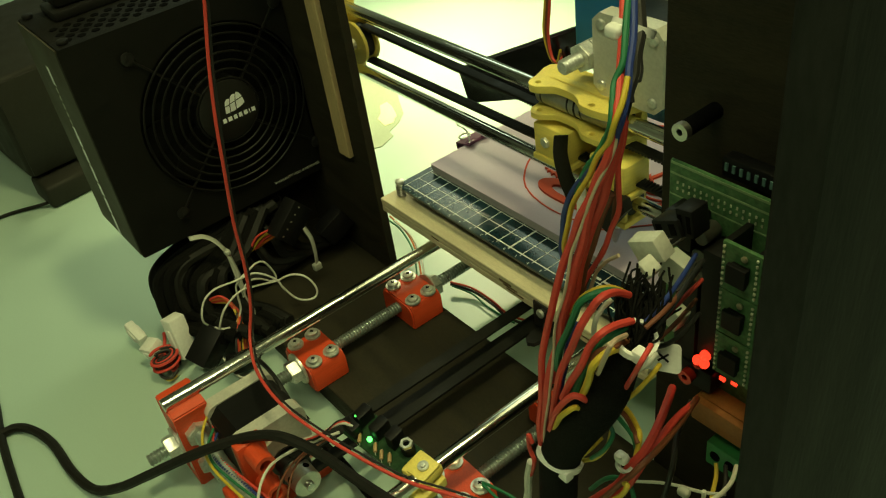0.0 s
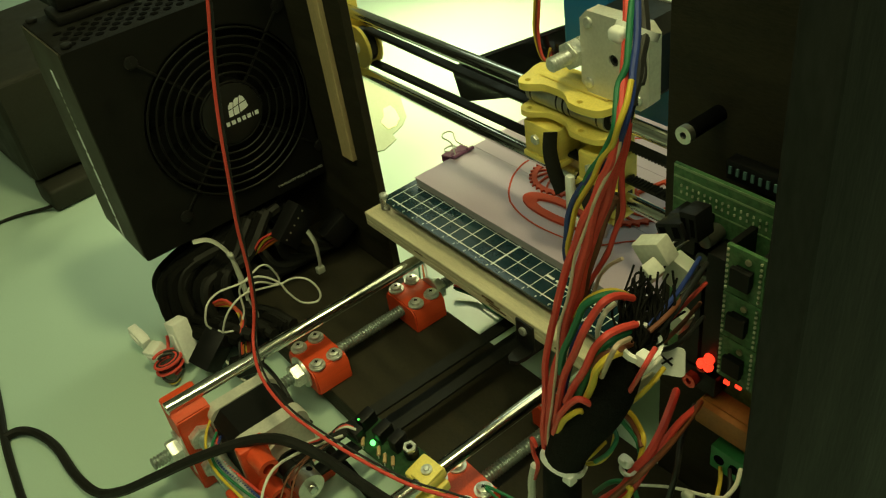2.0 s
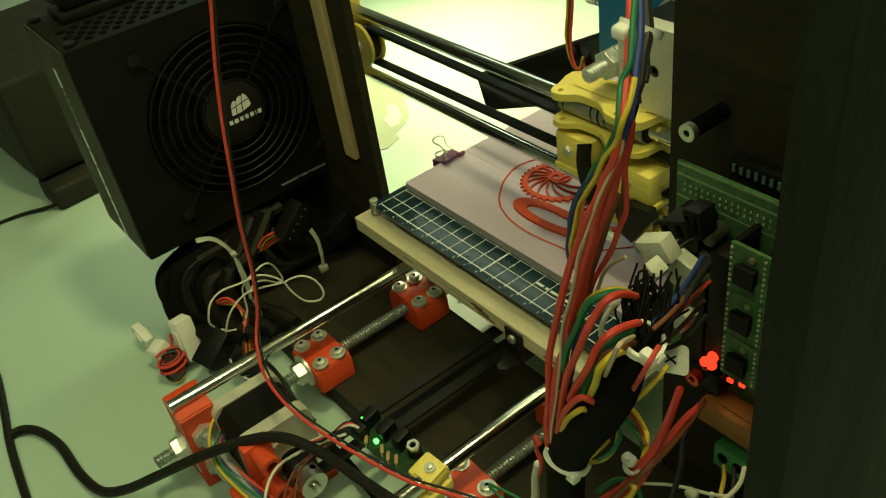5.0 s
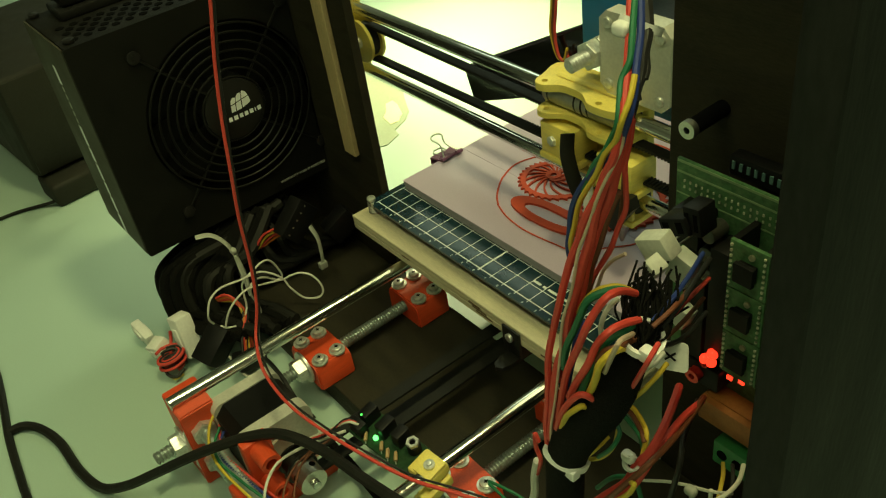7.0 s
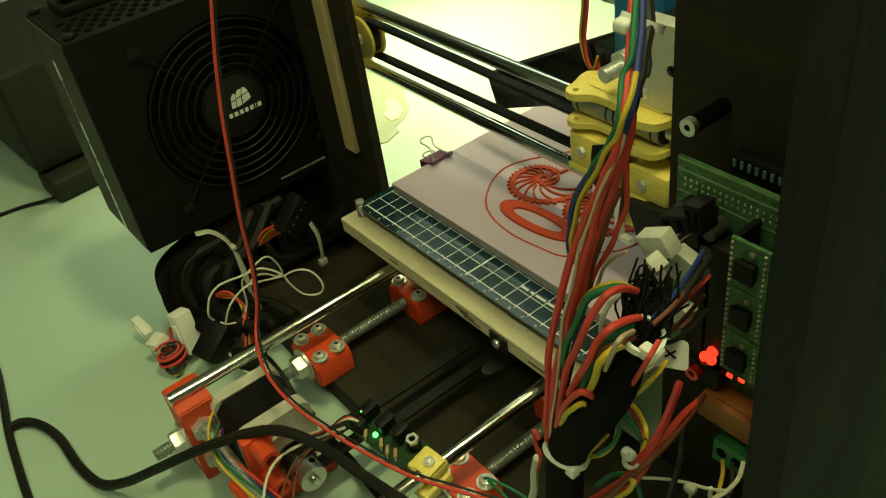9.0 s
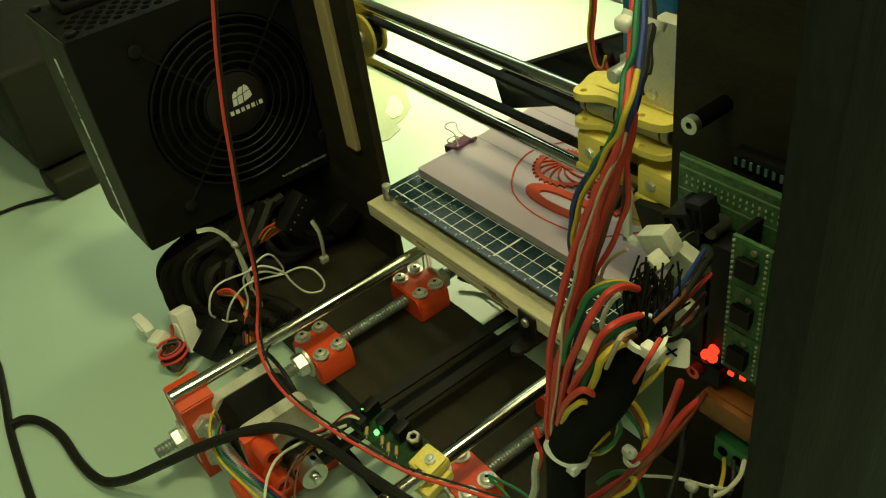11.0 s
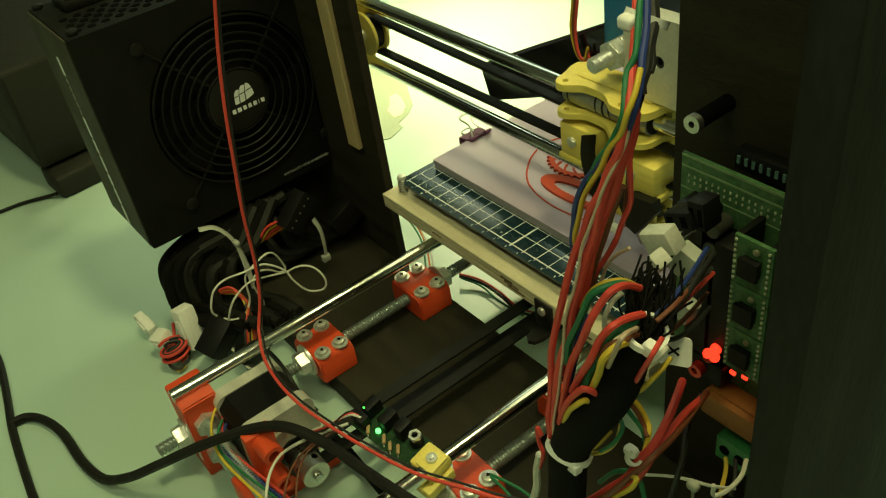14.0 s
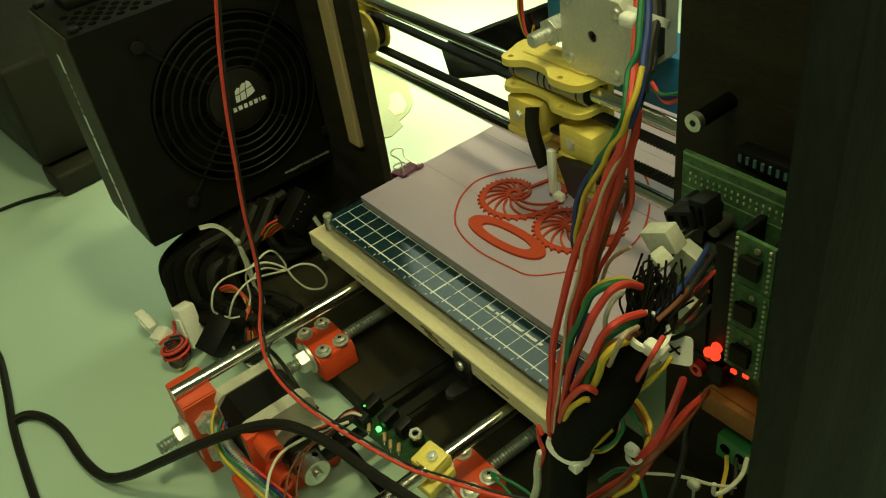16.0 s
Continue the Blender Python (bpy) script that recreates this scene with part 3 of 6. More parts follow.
def x_idler():
    t = thing("x_idler", "yellow printed belt idler wheel at the upright", "belt idler")
    c = (-0.174, 0.16)
    for y in (0.0345, 0.0435):
        part("flange", cyl((c[0], y - 0.0012, c[1]), (c[0], y + 0.0012, c[1]), 0.0148, 40, bevel=0.0004), M_YELLOW, t)
    part("wheel", cyl((c[0], 0.0357, c[1]), (c[0], 0.0423, c[1]), 0.0118, 32), M_BLACK, t)
    part("axle", cyl((c[0], 0.026, c[1]), (c[0], 0.054, c[1]), 0.004, 16), M_ZINC, t)
    bm = box(-0.228, -0.2, 0.026, 0.056, 0.125, 0.192, 0.002)
    box(-0.202, -0.178, 0.0475, 0.055, 0.15, 0.17, 0.001, bm=bm)
    part("end_block", bm, M_YELLOW, t)
    return t


x_idler()


def x_carriage():
    t = car_thing("x_carriage", "yellow printed carriage with steel linear bearings riding on two rods", "carriage")
    for x0 in (-0.0155, 0.0125):
        part("linear_bearing", ring((x0, YX, ZU), (x0 + 0.0268, YX, ZU), 0.0075, 0.0042, 28), M_BEARING, t, "steel linear bearing")
        for xx in (x0 + 0.003, x0 + 0.022):
            part("bearing_groove", ring((xx, YX, ZU), (xx + 0.0012, YX, ZU), 0.00755, 0.007, 28), M_BLACK, t)
        part("rubber_seal", ring((x0 - 0.0003, YX, ZU), (x0 + 0.0271, YX, ZU), 0.0066, 0.0041, 24), M_RUBBER, t)
    part("spacer", ring((0.0114, YX, ZU), (0.0124, YX, ZU), 0.0078, 0.0042, 28), M_RUBBER, t)
    # saddle over the bearings, with rounded eared ends
    for zc, hh in ((0.1880, 0.0042), (0.1722, 0.0034)):
        out = [(-0.0165, YX - 0.006), (-0.0155, YX - 0.011), (-0.0125, YX - 0.0138), (-0.008, YX - 0.0135), (-0.004, YX - 0.011), (0.001, YX - 0.008), (0.012, YX - 0.008),
               (0.018, YX - 0.0105), (0.023, YX - 0.0138), (0.031, YX - 0.0142), (0.0395, YX - 0.0125), (0.043, YX - 0.008), (0.044, YX), (0.043, YX + 0.012), (-0.0155, YX + 0.012)]
        holes = (circle(-0.0105, YX - 0.0095, 0.0016, 12), circle(0.0275, YX - 0.0105, 0.0016, 12))
        loop = spline([(x, y, 0) for x, y in out[-1:] + out + out[:2]], 4)[4:-4]
        bm = prism([(p.x, p.y) for p in loop[:-1]], zc - hh / 2, zc + hh / 2, holes=holes)
        bmesh.ops.bevel(bm, geom=[e for e in bm.edges if e.calc_face_angle(0) > 1.2], offset=0.0011, segments=3, affect="EDGES", clamp_overlap=True)
        part("saddle", bm, M_YELLOW, t)
    part("saddle_back", box(-0.0155, 0.043, YX + 0.0076, YX + 0.0125, 0.1205, 0.1905, 0.001), M_YELLOW, t)
    ridge = prism([(YX - 0.0040, 0.1898), (YX + 0.0115, 0.1898), (YX + 0.0085, 0.1922), (YX + 0.0005, 0.1922)], -0.011, 0.040, m=Matrix(((0, 0, 1, 0), (1, 0, 0, 0), (0, 1, 0, 0), (0, 0, 0, 1))))
    bmesh.ops.bevel(ridge, geom=[e for e in ridge.edges if e.calc_face_angle(0) > 0.3], offset=0.0017, segments=4, affect="EDGES")
    part("saddle_ridge", ridge, M_YELLOW, t)
    # belt clamp blocks
    for x0, x1, za, zb in ((-0.0145, 0.0095, 0.1475, 0.1665), (0.0255, 0.049, 0.146, 0.1625)):
        part("belt_clamp", box(x0, x1, YX - 0.0115, YX + 0.0074, za, zb, 0.0012), M_YELLOW, t)
        part("clamp_nut", nut(((x0 + x1) / 2 - 0.003, YX - 0.012, (za + zb) / 2), (0, 1, 0), 0.0032, 0.0024), M_ZINC, t)
        part("clamp_flange", box(x0 - 0.0015, x1 + 0.0015, YX - 0.012, YX + 0.0074, za - 0.004, za - 0.0002, 0.001), M_YELLOW, t)
    # lower bearing in its shell
    part("lower_bearing", ring((0.018, YX, ZD), (0.0455, YX, ZD), 0.0075, 0.0042, 28), M_BLACK, t)
    shell = box(0.02, 0.0485, YX - 0.0105, YX - 0.0078, ZD - 0.007, ZD + 0.0055, 0.001)
    box(0.02, 0.0485, YX - 0.0105, YX + 0.0074, ZD - 0.0115, ZD - 0.0078, 0.001, bm=shell)
    part("lower_shell", shell, M_YELLOW, t)
    # belt's free end looped down, and a tie
    bm = tube([(0.0085, YX - 0.0135, 0.1675), (0.0105, YX - 0.0165, 0.158), (0.0135, YX - 0.0165, 0.146), (0.0165, YX - 0.015, 0.135)], 0.0042, 8, 8, flat=0.28)
    part("belt_end", bm, M_RUBBER, t)
    bm = box(0.021, 0.0255, YX - 0.0175, YX - 0.0135, 0.118, 0.148, 0.001)
    box(0.021, 0.031, YX - 0.0175, YX - 0.0135, 0.1175, 0.122, 0.001, bm=bm)
    part("cable_tie", bm, M_WHITE, t)
    part("nozzle", cyl((0.0285, YX + 0.004, 0.0992), (0.0285, YX + 0.004, 0.111), 0.0012, 12, r2=0.005), M_ALU, t)
    bm = prism([(0.028, 0.1445), (0.052, 0.1475), (0.054, 0.142), (0.0415, 0.1235), (0.0355, 0.126)], YX - 0.0165, YX - 0.0108, m=XZ)
    part("air_duct", bm, M_BLACK, t)
    return t


x_carriage()


def extruder():
    t = car_thing("extruder", "blue printed extruder with grey stepper motor above the carriage", "extruder")
    mx, mz, y0 = 0.0416, 0.2122, 0.0385
    h = 0.0211
    oct_ = lambda r, c: [(mx - r + c, mz - r), (mx + r - c, mz - r), (mx + r, mz - r + c), (mx + r, mz + r - c), (mx + r - c, mz + r), (mx - r + c, mz + r), (mx - r, mz + r - c), (mx - r, mz - r + c)]
    cap = prism(oct_(h, 0.0045), y0, y0 + 0.0085, m=XZ, holes=(circle(mx, mz, 0.003, 20),))
    part("motor_cap", cap, M_CASTALU, t, "grey cast motor end cap", smooth=False)
    part("motor_core", prism(oct_(h - 0.0008, 0.006), y0 + 0.0086, y0 + 0.0285, m=XZ), M_BLACK, t, smooth=False)
    part("motor_cap", prism(oct_(h, 0.0045), y0 + 0.0286, y0 + 0.037, m=XZ), M_CASTALU, t, smooth=False)
    part("bearing_seat", ring((mx, y0 + 0.001, mz), (mx, y0 + 0.002, mz), 0.003, 0.0016), M_BLACK, t)
    for dx in (-0.0155, 0.0155):
        for dz in (-0.0155, 0.0155):
            bm = cyl((mx + dx, y0 - 0.0015, mz + dz), (mx + dx, y0 + 0.001, mz + dz), 0.0027, 16, bevel=0.0006)
            part("motor_screw", bm, M_ZINC, t)
    body = box(0.0, 0.068, y0 + 0.0372, y0 + 0.062, 0.16, 0.192, 0.002)
    box(-0.0118, 0.0195, y0 + 0.0205, y0 + 0.06, 0.1965, 0.262, 0.002, bm=body)
    part("body", body, M_BLUE, t)
    part("fan_shroud", box(0.066, 0.1, y0 + 0.0372, y0 + 0.06, 0.165, 0.222, 0.003), M_BLUE, t)
    bm = thread((0.0145, 0.0235, 0.2080), (0.0145, 0.06, 0.2080), 0.004)
    part("hobbed_bolt", bm, M_ZINC, t)
    part("bolt_nut", nut((0.0145, 0.0390, 0.2080), (0, 1, 0), 0.0075, 0.0068), M_ZINC, t)
    part("bolt_nut", nut((0.0145, 0.0465, 0.2080), (0, 1, 0), 0.0075, 0.0068), M_ZINC, t)
    bm = prism([(-0.117, 0.152), (-0.1105, 0.131), (-0.054, 0.153), (-0.0122, 0.165), (-0.0122, 0.2065), (-0.085, 0.169)], 0.0605, 0.0645, m=XZ)
    part("black_shield", bm, M_GLOSSBLACK, t, "glossy black plastic shield", smooth=False)
    a, b = Vector((-0.117, 0, 0.152)), Vector((-0.0122, 0, 0.2065))
    bm = tube([(a.x, 0.0622, a.z + 0.0008), (-0.085, 0.0622, 0.1698), (b.x, 0.0622, b.z + 0.0008)], 0.0024, 10, 8, flat=0.5)
    part("shield_rim", bm, M_GLOSSBLACK, t)
    # spring-loaded idler screws at the top
    for z in (0.2225, 0.238):
        bm = thread((-0.028, y0 + 0.03, z), (-0.0118, y0 + 0.03, z), 0.0019, 0.0007, 0.0003, 10)
        part("idler_screw", bm, M_ZINC, t)
        pts = [(-0.0265 + 0.013 * k / 40, y0 + 0.03 + 0.0035 * math.cos(k * 0.9), z + 0.0035 * math.sin(k * 0.9)) for k in range(41)]
        part("idler_spring", tube(pts, 0.0005, 6, 2), M_ZINC, t)
    # motor leads
    for i, m_ in enumerate((M_WY, M_WBROWN, M_WR)):
        o = 0.0016 * i
        part("lead", tube([(-0.026 + o, 0.058, 0.27), (-0.031 + o, 0.058, 0.22), (-0.0335 + o, 0.058, 0.201), (-0.0285 + o * 0.5, 0.057, 0.188), (-0.0235 + o, 0.057, 0.187), (-0.0215, 0.058, 0.194 - o)], 0.0008, 7, 6), m_, t)
    for i, m_ in enumerate((M_WR, M_WBLUE, M_WG)):
        part("lead", tube([(0.062, y0 + 0.02, 0.186 - 0.002 * i), (0.085, y0 + 0.004, 0.19 + 0.002 * i), (0.1, y0 + 0.006, 0.205), (0.098, y0 + 0.03, 0.225)], 0.001, 7, 6), m_, t)
    return t


def wire_mat(name, c):
    return mat("wire_" + name, c, 0.58, vary=0.08, scale=60, bump=0.05)


M_WR, M_WBLACK, M_WW = wire_mat("red", (0.66, 0.062, 0.045)), wire_mat("black", (0.013, 0.013, 0.012)), wire_mat("white", (0.66, 0.66, 0.58))
M_WG, M_WBLUE, M_WY = wire_mat("green", (0.015, 0.16, 0.07)), wire_mat("blue", (0.015, 0.035, 0.19)), wire_mat("yellow", (0.62, 0.45, 0.04))
M_WBROWN, M_WORANGE = wire_mat("brown", (0.16, 0.05, 0.02)), wire_mat("orange", (0.6, 0.16, 0.02))
M_WBEIGE = wire_mat("beige", (0.58, 0.44, 0.33))
M_MESH = mat("braided_sleeve", (0.006, 0.006, 0.005), 0.85, vary=0.6, scale=900, bump=0.9, fine=1800, spec=0.10)
M_CHIP = mat("chip_epoxy", (0.006, 0.006, 0.006), 0.5, vary=0.2, spec=0.22)
M_GOLD = mat("solder_pins", (0.55, 0.5, 0.36), 0.35, 0.8, vary=0.2)
M_REDLED = mat("red_led", (0.5, 0.02, 0.01), 0.3, emit=(1.0, 0.035, 0.012), strength=2.2)
M_GREENLED = mat("green_led", (0.05, 0.4, 0.05), 0.3, emit=(0.12, 1.0, 0.16), strength=3.0)
M_DIMGREEN = mat("dim_green_led", (0.05, 0.4, 0.05), 0.3, emit=(0.1, 1.0, 0.12), strength=1.5)
M_BROWNBLOCK = mat("orange_brown_block", (0.33, 0.13, 0.03), 0.5, vary=0.15, scale=40)
M_TERMINAL = mat("green_terminal", (0.03, 0.22, 0.07), 0.4, vary=0.08)
M_TIE = mat("grey_nylon", (0.42, 0.44, 0.38), 0.4, vary=0.06)
M_RESISTOR = mat("resistor_body", (0.42, 0.27, 0.13), 0.5, vary=0.15)
M_GLOSSBLACK = mat("gloss_black_plastic", (0.008, 0.008, 0.008), 0.22, vary=0.15, scale=30, bump=0.04)
extruder()


# ---- y drive: motor, mount, belt, cross rods ----
def y_motor():
    t = thing("stepper_motor", "black square stepper motor with pale cast end caps", "stepper motor")
    my, mz, h = -0.1525, 0.0335, 0.0211
    YZ = Matrix(((0, 0, 1, 0), (1, 0, 0, 0), (0, 1, 0, 0), (0, 0, 0, 1)))
    sq = lambda r, c: [(my + a * (r - (c if k else 0)), mz + b * (r - (0 if k else c))) for a, b, k in ((-1, -1, 1), (1, -1, 1), (1, -1, 0), (1, 1, 0), (1, 1, 1), (-1, 1, 1), (-1, 1, 0), (-1, -1, 0))]
    part("rear_cap", prism(rounded(my - h, my + h, mz - h, mz + h, 0.006, 6), -0.0555, -0.0475, m=YZ), M_CASTALU, t, "pale cast end cap", smooth=False)
    part("core", prism(sq(h - 0.0007, 0.006), -0.0474, -0.022, m=YZ), M_CHIP, t, smooth=False)
    part("front_cap", prism(rounded(my - h, my + h, mz - h, mz + h, 0.006, 6), -0.0219, -0.013, m=YZ), M_CASTALU, t, "pale cast end cap", smooth=False)
    part("boss", cyl((-0.013, my, mz), (-0.011, my, mz), 0.011, 28), M_CASTALU, t)
    part("shaft", cyl((-0.012, my, mz), (0.0215, my, mz), 0.0025, 16, bevel=0.0003), M_STEEL, t)
    bm = ring((-0.004, my, mz), (-0.003, my, mz), 0.0095, 0.0025, 28)
    cyl((-0.003, my, mz), (0.005, my, mz), 0.0075, 24, bm)
    ring((0.005, my, mz), (0.006, my, mz), 0.0095, 0.0025, 28, bm)
    part("pulley_teeth", bm, M_BLACK, t)
    bm = ring((0.006, my, mz), (0.0185, my, mz), 0.0078, 0.0026, 32)
    part("pulley_hub", bm, M_ALU, t, "bright aluminium pulley hub")
    for a in (60, 150):
        c, s = math.cos(radians(a)), math.sin(radians(a))
        part("grub_screw", cyl((0.0125, my + 0.0066 * c, mz + 0.0066 * s), (0.0125, my + 0.0081 * c, mz + 0.0081 * s), 0.0018, 12), M_HOLE, t)
    t.location = (-0.006, 0, 0)
    return t


y_motor()


def motor_mount():
    t = thing("motor_mount", "orange-red printed motor mount on the cross rods", "motor mount")
    bm = box(-0.0115, -0.0045, -0.1755, -0.129, 0.0012, 0.0115, 0.0012)
    box(-0.0115, -0.0045, -0.1755, -0.1595, 0.0117, 0.059, 0.0012, bm=bm)
    part("plate", bm, M_RED, t)
    for z in (0.0525, 0.029):
        bm = ring((-0.0044, -0.1672, z), (0.009, -0.1672, z), 0.0058, 0.0034, 28)
        part("boss", bm, M_RED, t)
        part("bore", cyl((-0.0044, -0.1672, z), (-0.0034, -0.1672, z), 0.0036, 20), M_HOLE, t)
    part("foot", box(-0.0125, 0.0085, -0.1885, -0.1757, 0.0, 0.034, 0.0015), M_RED, t)
    t.location = (-0.0065, 0, 0)
    return t


motor_mount()
for z in (0.0165, 0.0405):
    threaded_rod((-0.0915, -0.181, z), (0.0915, -0.181, z), ((0.0345, -1), (0.1475, 1)))


def y_belt():
    t = thing("y_belt", "black toothed timing belt running under the bed", "timing belt", "timing belts")
    my, mz = -0.1525, 0.0335
    part("belt_run", prism([(my, mz + 0.0077), (0.2, 0.0365), (0.2, 0.038), (my, mz + 0.0092)], -0.0045, 0.0035, m=Matrix(((0, 0, 1, 0), (1, 0, 0, 0), (0, 1, 0, 0), (0, 0, 0, 1)))), M_RUBBER, t, smooth=False)
    part("belt_run", prism([(my, mz - 0.0077), (0.2, 0.0205), (0.2, 0.022), (my, mz - 0.0062)], -0.0045, 0.0035, m=Matrix(((0, 0, 1, 0), (1, 0, 0, 0), (0, 1, 0, 0), (0, 0, 0, 1)))), M_RUBBER, t, smooth=False)
    part("belt_run", prism([(-0.118, 0.0335), (0.2, 0.035), (0.2, 0.0365), (-0.118, 0.035)], 0.0085, 0.0155, m=Matrix(((0, 0, 1, 0), (1, 0, 0, 0), (0, 1, 0, 0), (0, 0, 0, 1)))), M_RUBBER, t, smooth=False)
    return t


y_belt()


def front_idler():
    t = thing("belt_tongue", "black flat tongue plate beside the belt under the bed", "belt plate")
    BED.append(t)
    bm = prism([(0.0362, -0.019), (0.0375, -0.0237), (0.0408, -0.0258), (0.0441, -0.0237), (0.0454, -0.019), (0.0454, 0.03), (0.0362, 0.03)], 0.0585, 0.0612)
    part("plate", bm, M_BLACK, t)
    return t


front_idler()


def endstop():
    t = thing("endstop", "green optical endstop board with lit LEDs on a yellow clip", "endstop switch")
    c, ux = Vector((0.0405, -0.1175, 0.0625)), Vector((0.97, 0.12, -0.05)).normalized()
    uy = Vector((-0.12, 0.97, 0.12)).normalized()
    uz = ux.cross(uy).normalized()
    uy = uz.cross(ux)
    m = Matrix.Translation(c) @ Matrix((ux, uy, uz)).transposed().to_4x4()
    t.matrix_world = m
    part("board", box(-0.021, 0.021, -0.0095, 0.0085, -0.0016, 0, 0.0003), M_PCBDARK, t, smooth=False)
    for x in (-0.0165, -0.004):
        bm = box(x - 0.003, x + 0.003, -0.002, 0.0075, 0.0, 0.0085, 0.0006)
        part("optical_post", bm, M_CHIP, t)
    part("optical_post", box(0.0035, 0.0095, -0.001, 0.0075, 0.0, 0.0095, 0.0008), M_CHIP, t)
    part("connector", box(-0.0205, -0.0115, -0.0085, -0.003, 0.0, 0.0075, 0.0005), M_CHIP, t)
    part("led", cyl((-0.0055, -0.0042, 0), (-0.0055, -0.0042, 0.0022), 0.0014, 14, bevel=0.0006), M_GREENLED, t, "lit green LED")
    part("led", cyl((-0.0165, -0.0015, 0.0086), (-0.0165, -0.0015, 0.0089), 0.0006, 10), M_DIMGREEN, t, "dim green LED")
    for i, (x, y) in enumerate(((-0.0102, -0.0068), (0.0005, -0.0058), (0.006, -0.0068), (0.0105, -0.0055))):
        bm = cyl((x - 0.0018, y + 0.0018, 0.0013), (x + 0.0018, y - 0.0018, 0.0013), 0.0010, 12, bevel=0.0003)
        part("resistor", bm, M_RESISTOR, t)
        for f in (-1.9, 1.9):
            part("resistor_lead", cyl((x - 0.0014 * f, y + 0.0014 * f, 0.0002), (x - 0.0014 * f * 0.7, y + 0.0014 * f * 0.7, 0.0012), 0.0003, 6), M_ZINC, t)
    part("mount_post", cyl((0.015, 0.0035, 0.0), (0.015, 0.0035, 0.0055), 0.0036, 18), M_CHIP, t)
    part("mount_nut", ring((0.015, 0.0035, 0.0056), (0.015, 0.0035, 0.0076), 0.0034, 0.0019, 6), M_ZINC, t)
    part("mount_screw", cyl((0.015, 0.0035, 0.0054), (0.015, 0.0035, 0.0062), 0.0018, 12), M_HOLE, t)
    bm = box(0.0195, 0.0350, -0.0070, 0.0075, -0.005, 0.0022, 0.0016)
    box(0.0235, 0.0345, -0.0060, 0.0065, 0.0020, 0.0036, 0.0007, bm=bm)
    box(0.021, 0.037, -0.012, 0.006, -0.012, -0.0051, 0.0012, bm=bm)
    part("clip", bm, M_YELLOW, t, "yellow printed clip")
    part("clip_nut", ring((0.029, 0.0004, 0.0036), (0.029, 0.0004, 0.0050), 0.0028, 0.0014, 18), M_ZINC, t)
    part("clip_bolt", cyl((0.029, 0.0004, 0.0030), (0.029, 0.0004, 0.0060), 0.0013, 12, bevel=0.0003), M_ZINC, t)
    for i, mm in enumerate((M_WW, M_WR, M_WBLACK)):
        part("lead", tube([(-0.014 - 0.002 * i, -0.006, 0.0075), (-0.02 - 0.001 * i, -0.009, 0.008), (-0.032, -0.017 - 0.001 * i, -0.002 - 0.001 * i), (-0.047, -0.026, -0.014), (-0.058, -0.03 - 0.002 * i, -0.026)], 0.0007, 7, 6), mm, t)
    return t


endstop()


# ---- electronics on the upright ----
M_SOLDER = mat("tin_solder", (0.55, 0.56, 0.42), 0.45, 0.2, vary=0.15, scale=400, bump=0.1)


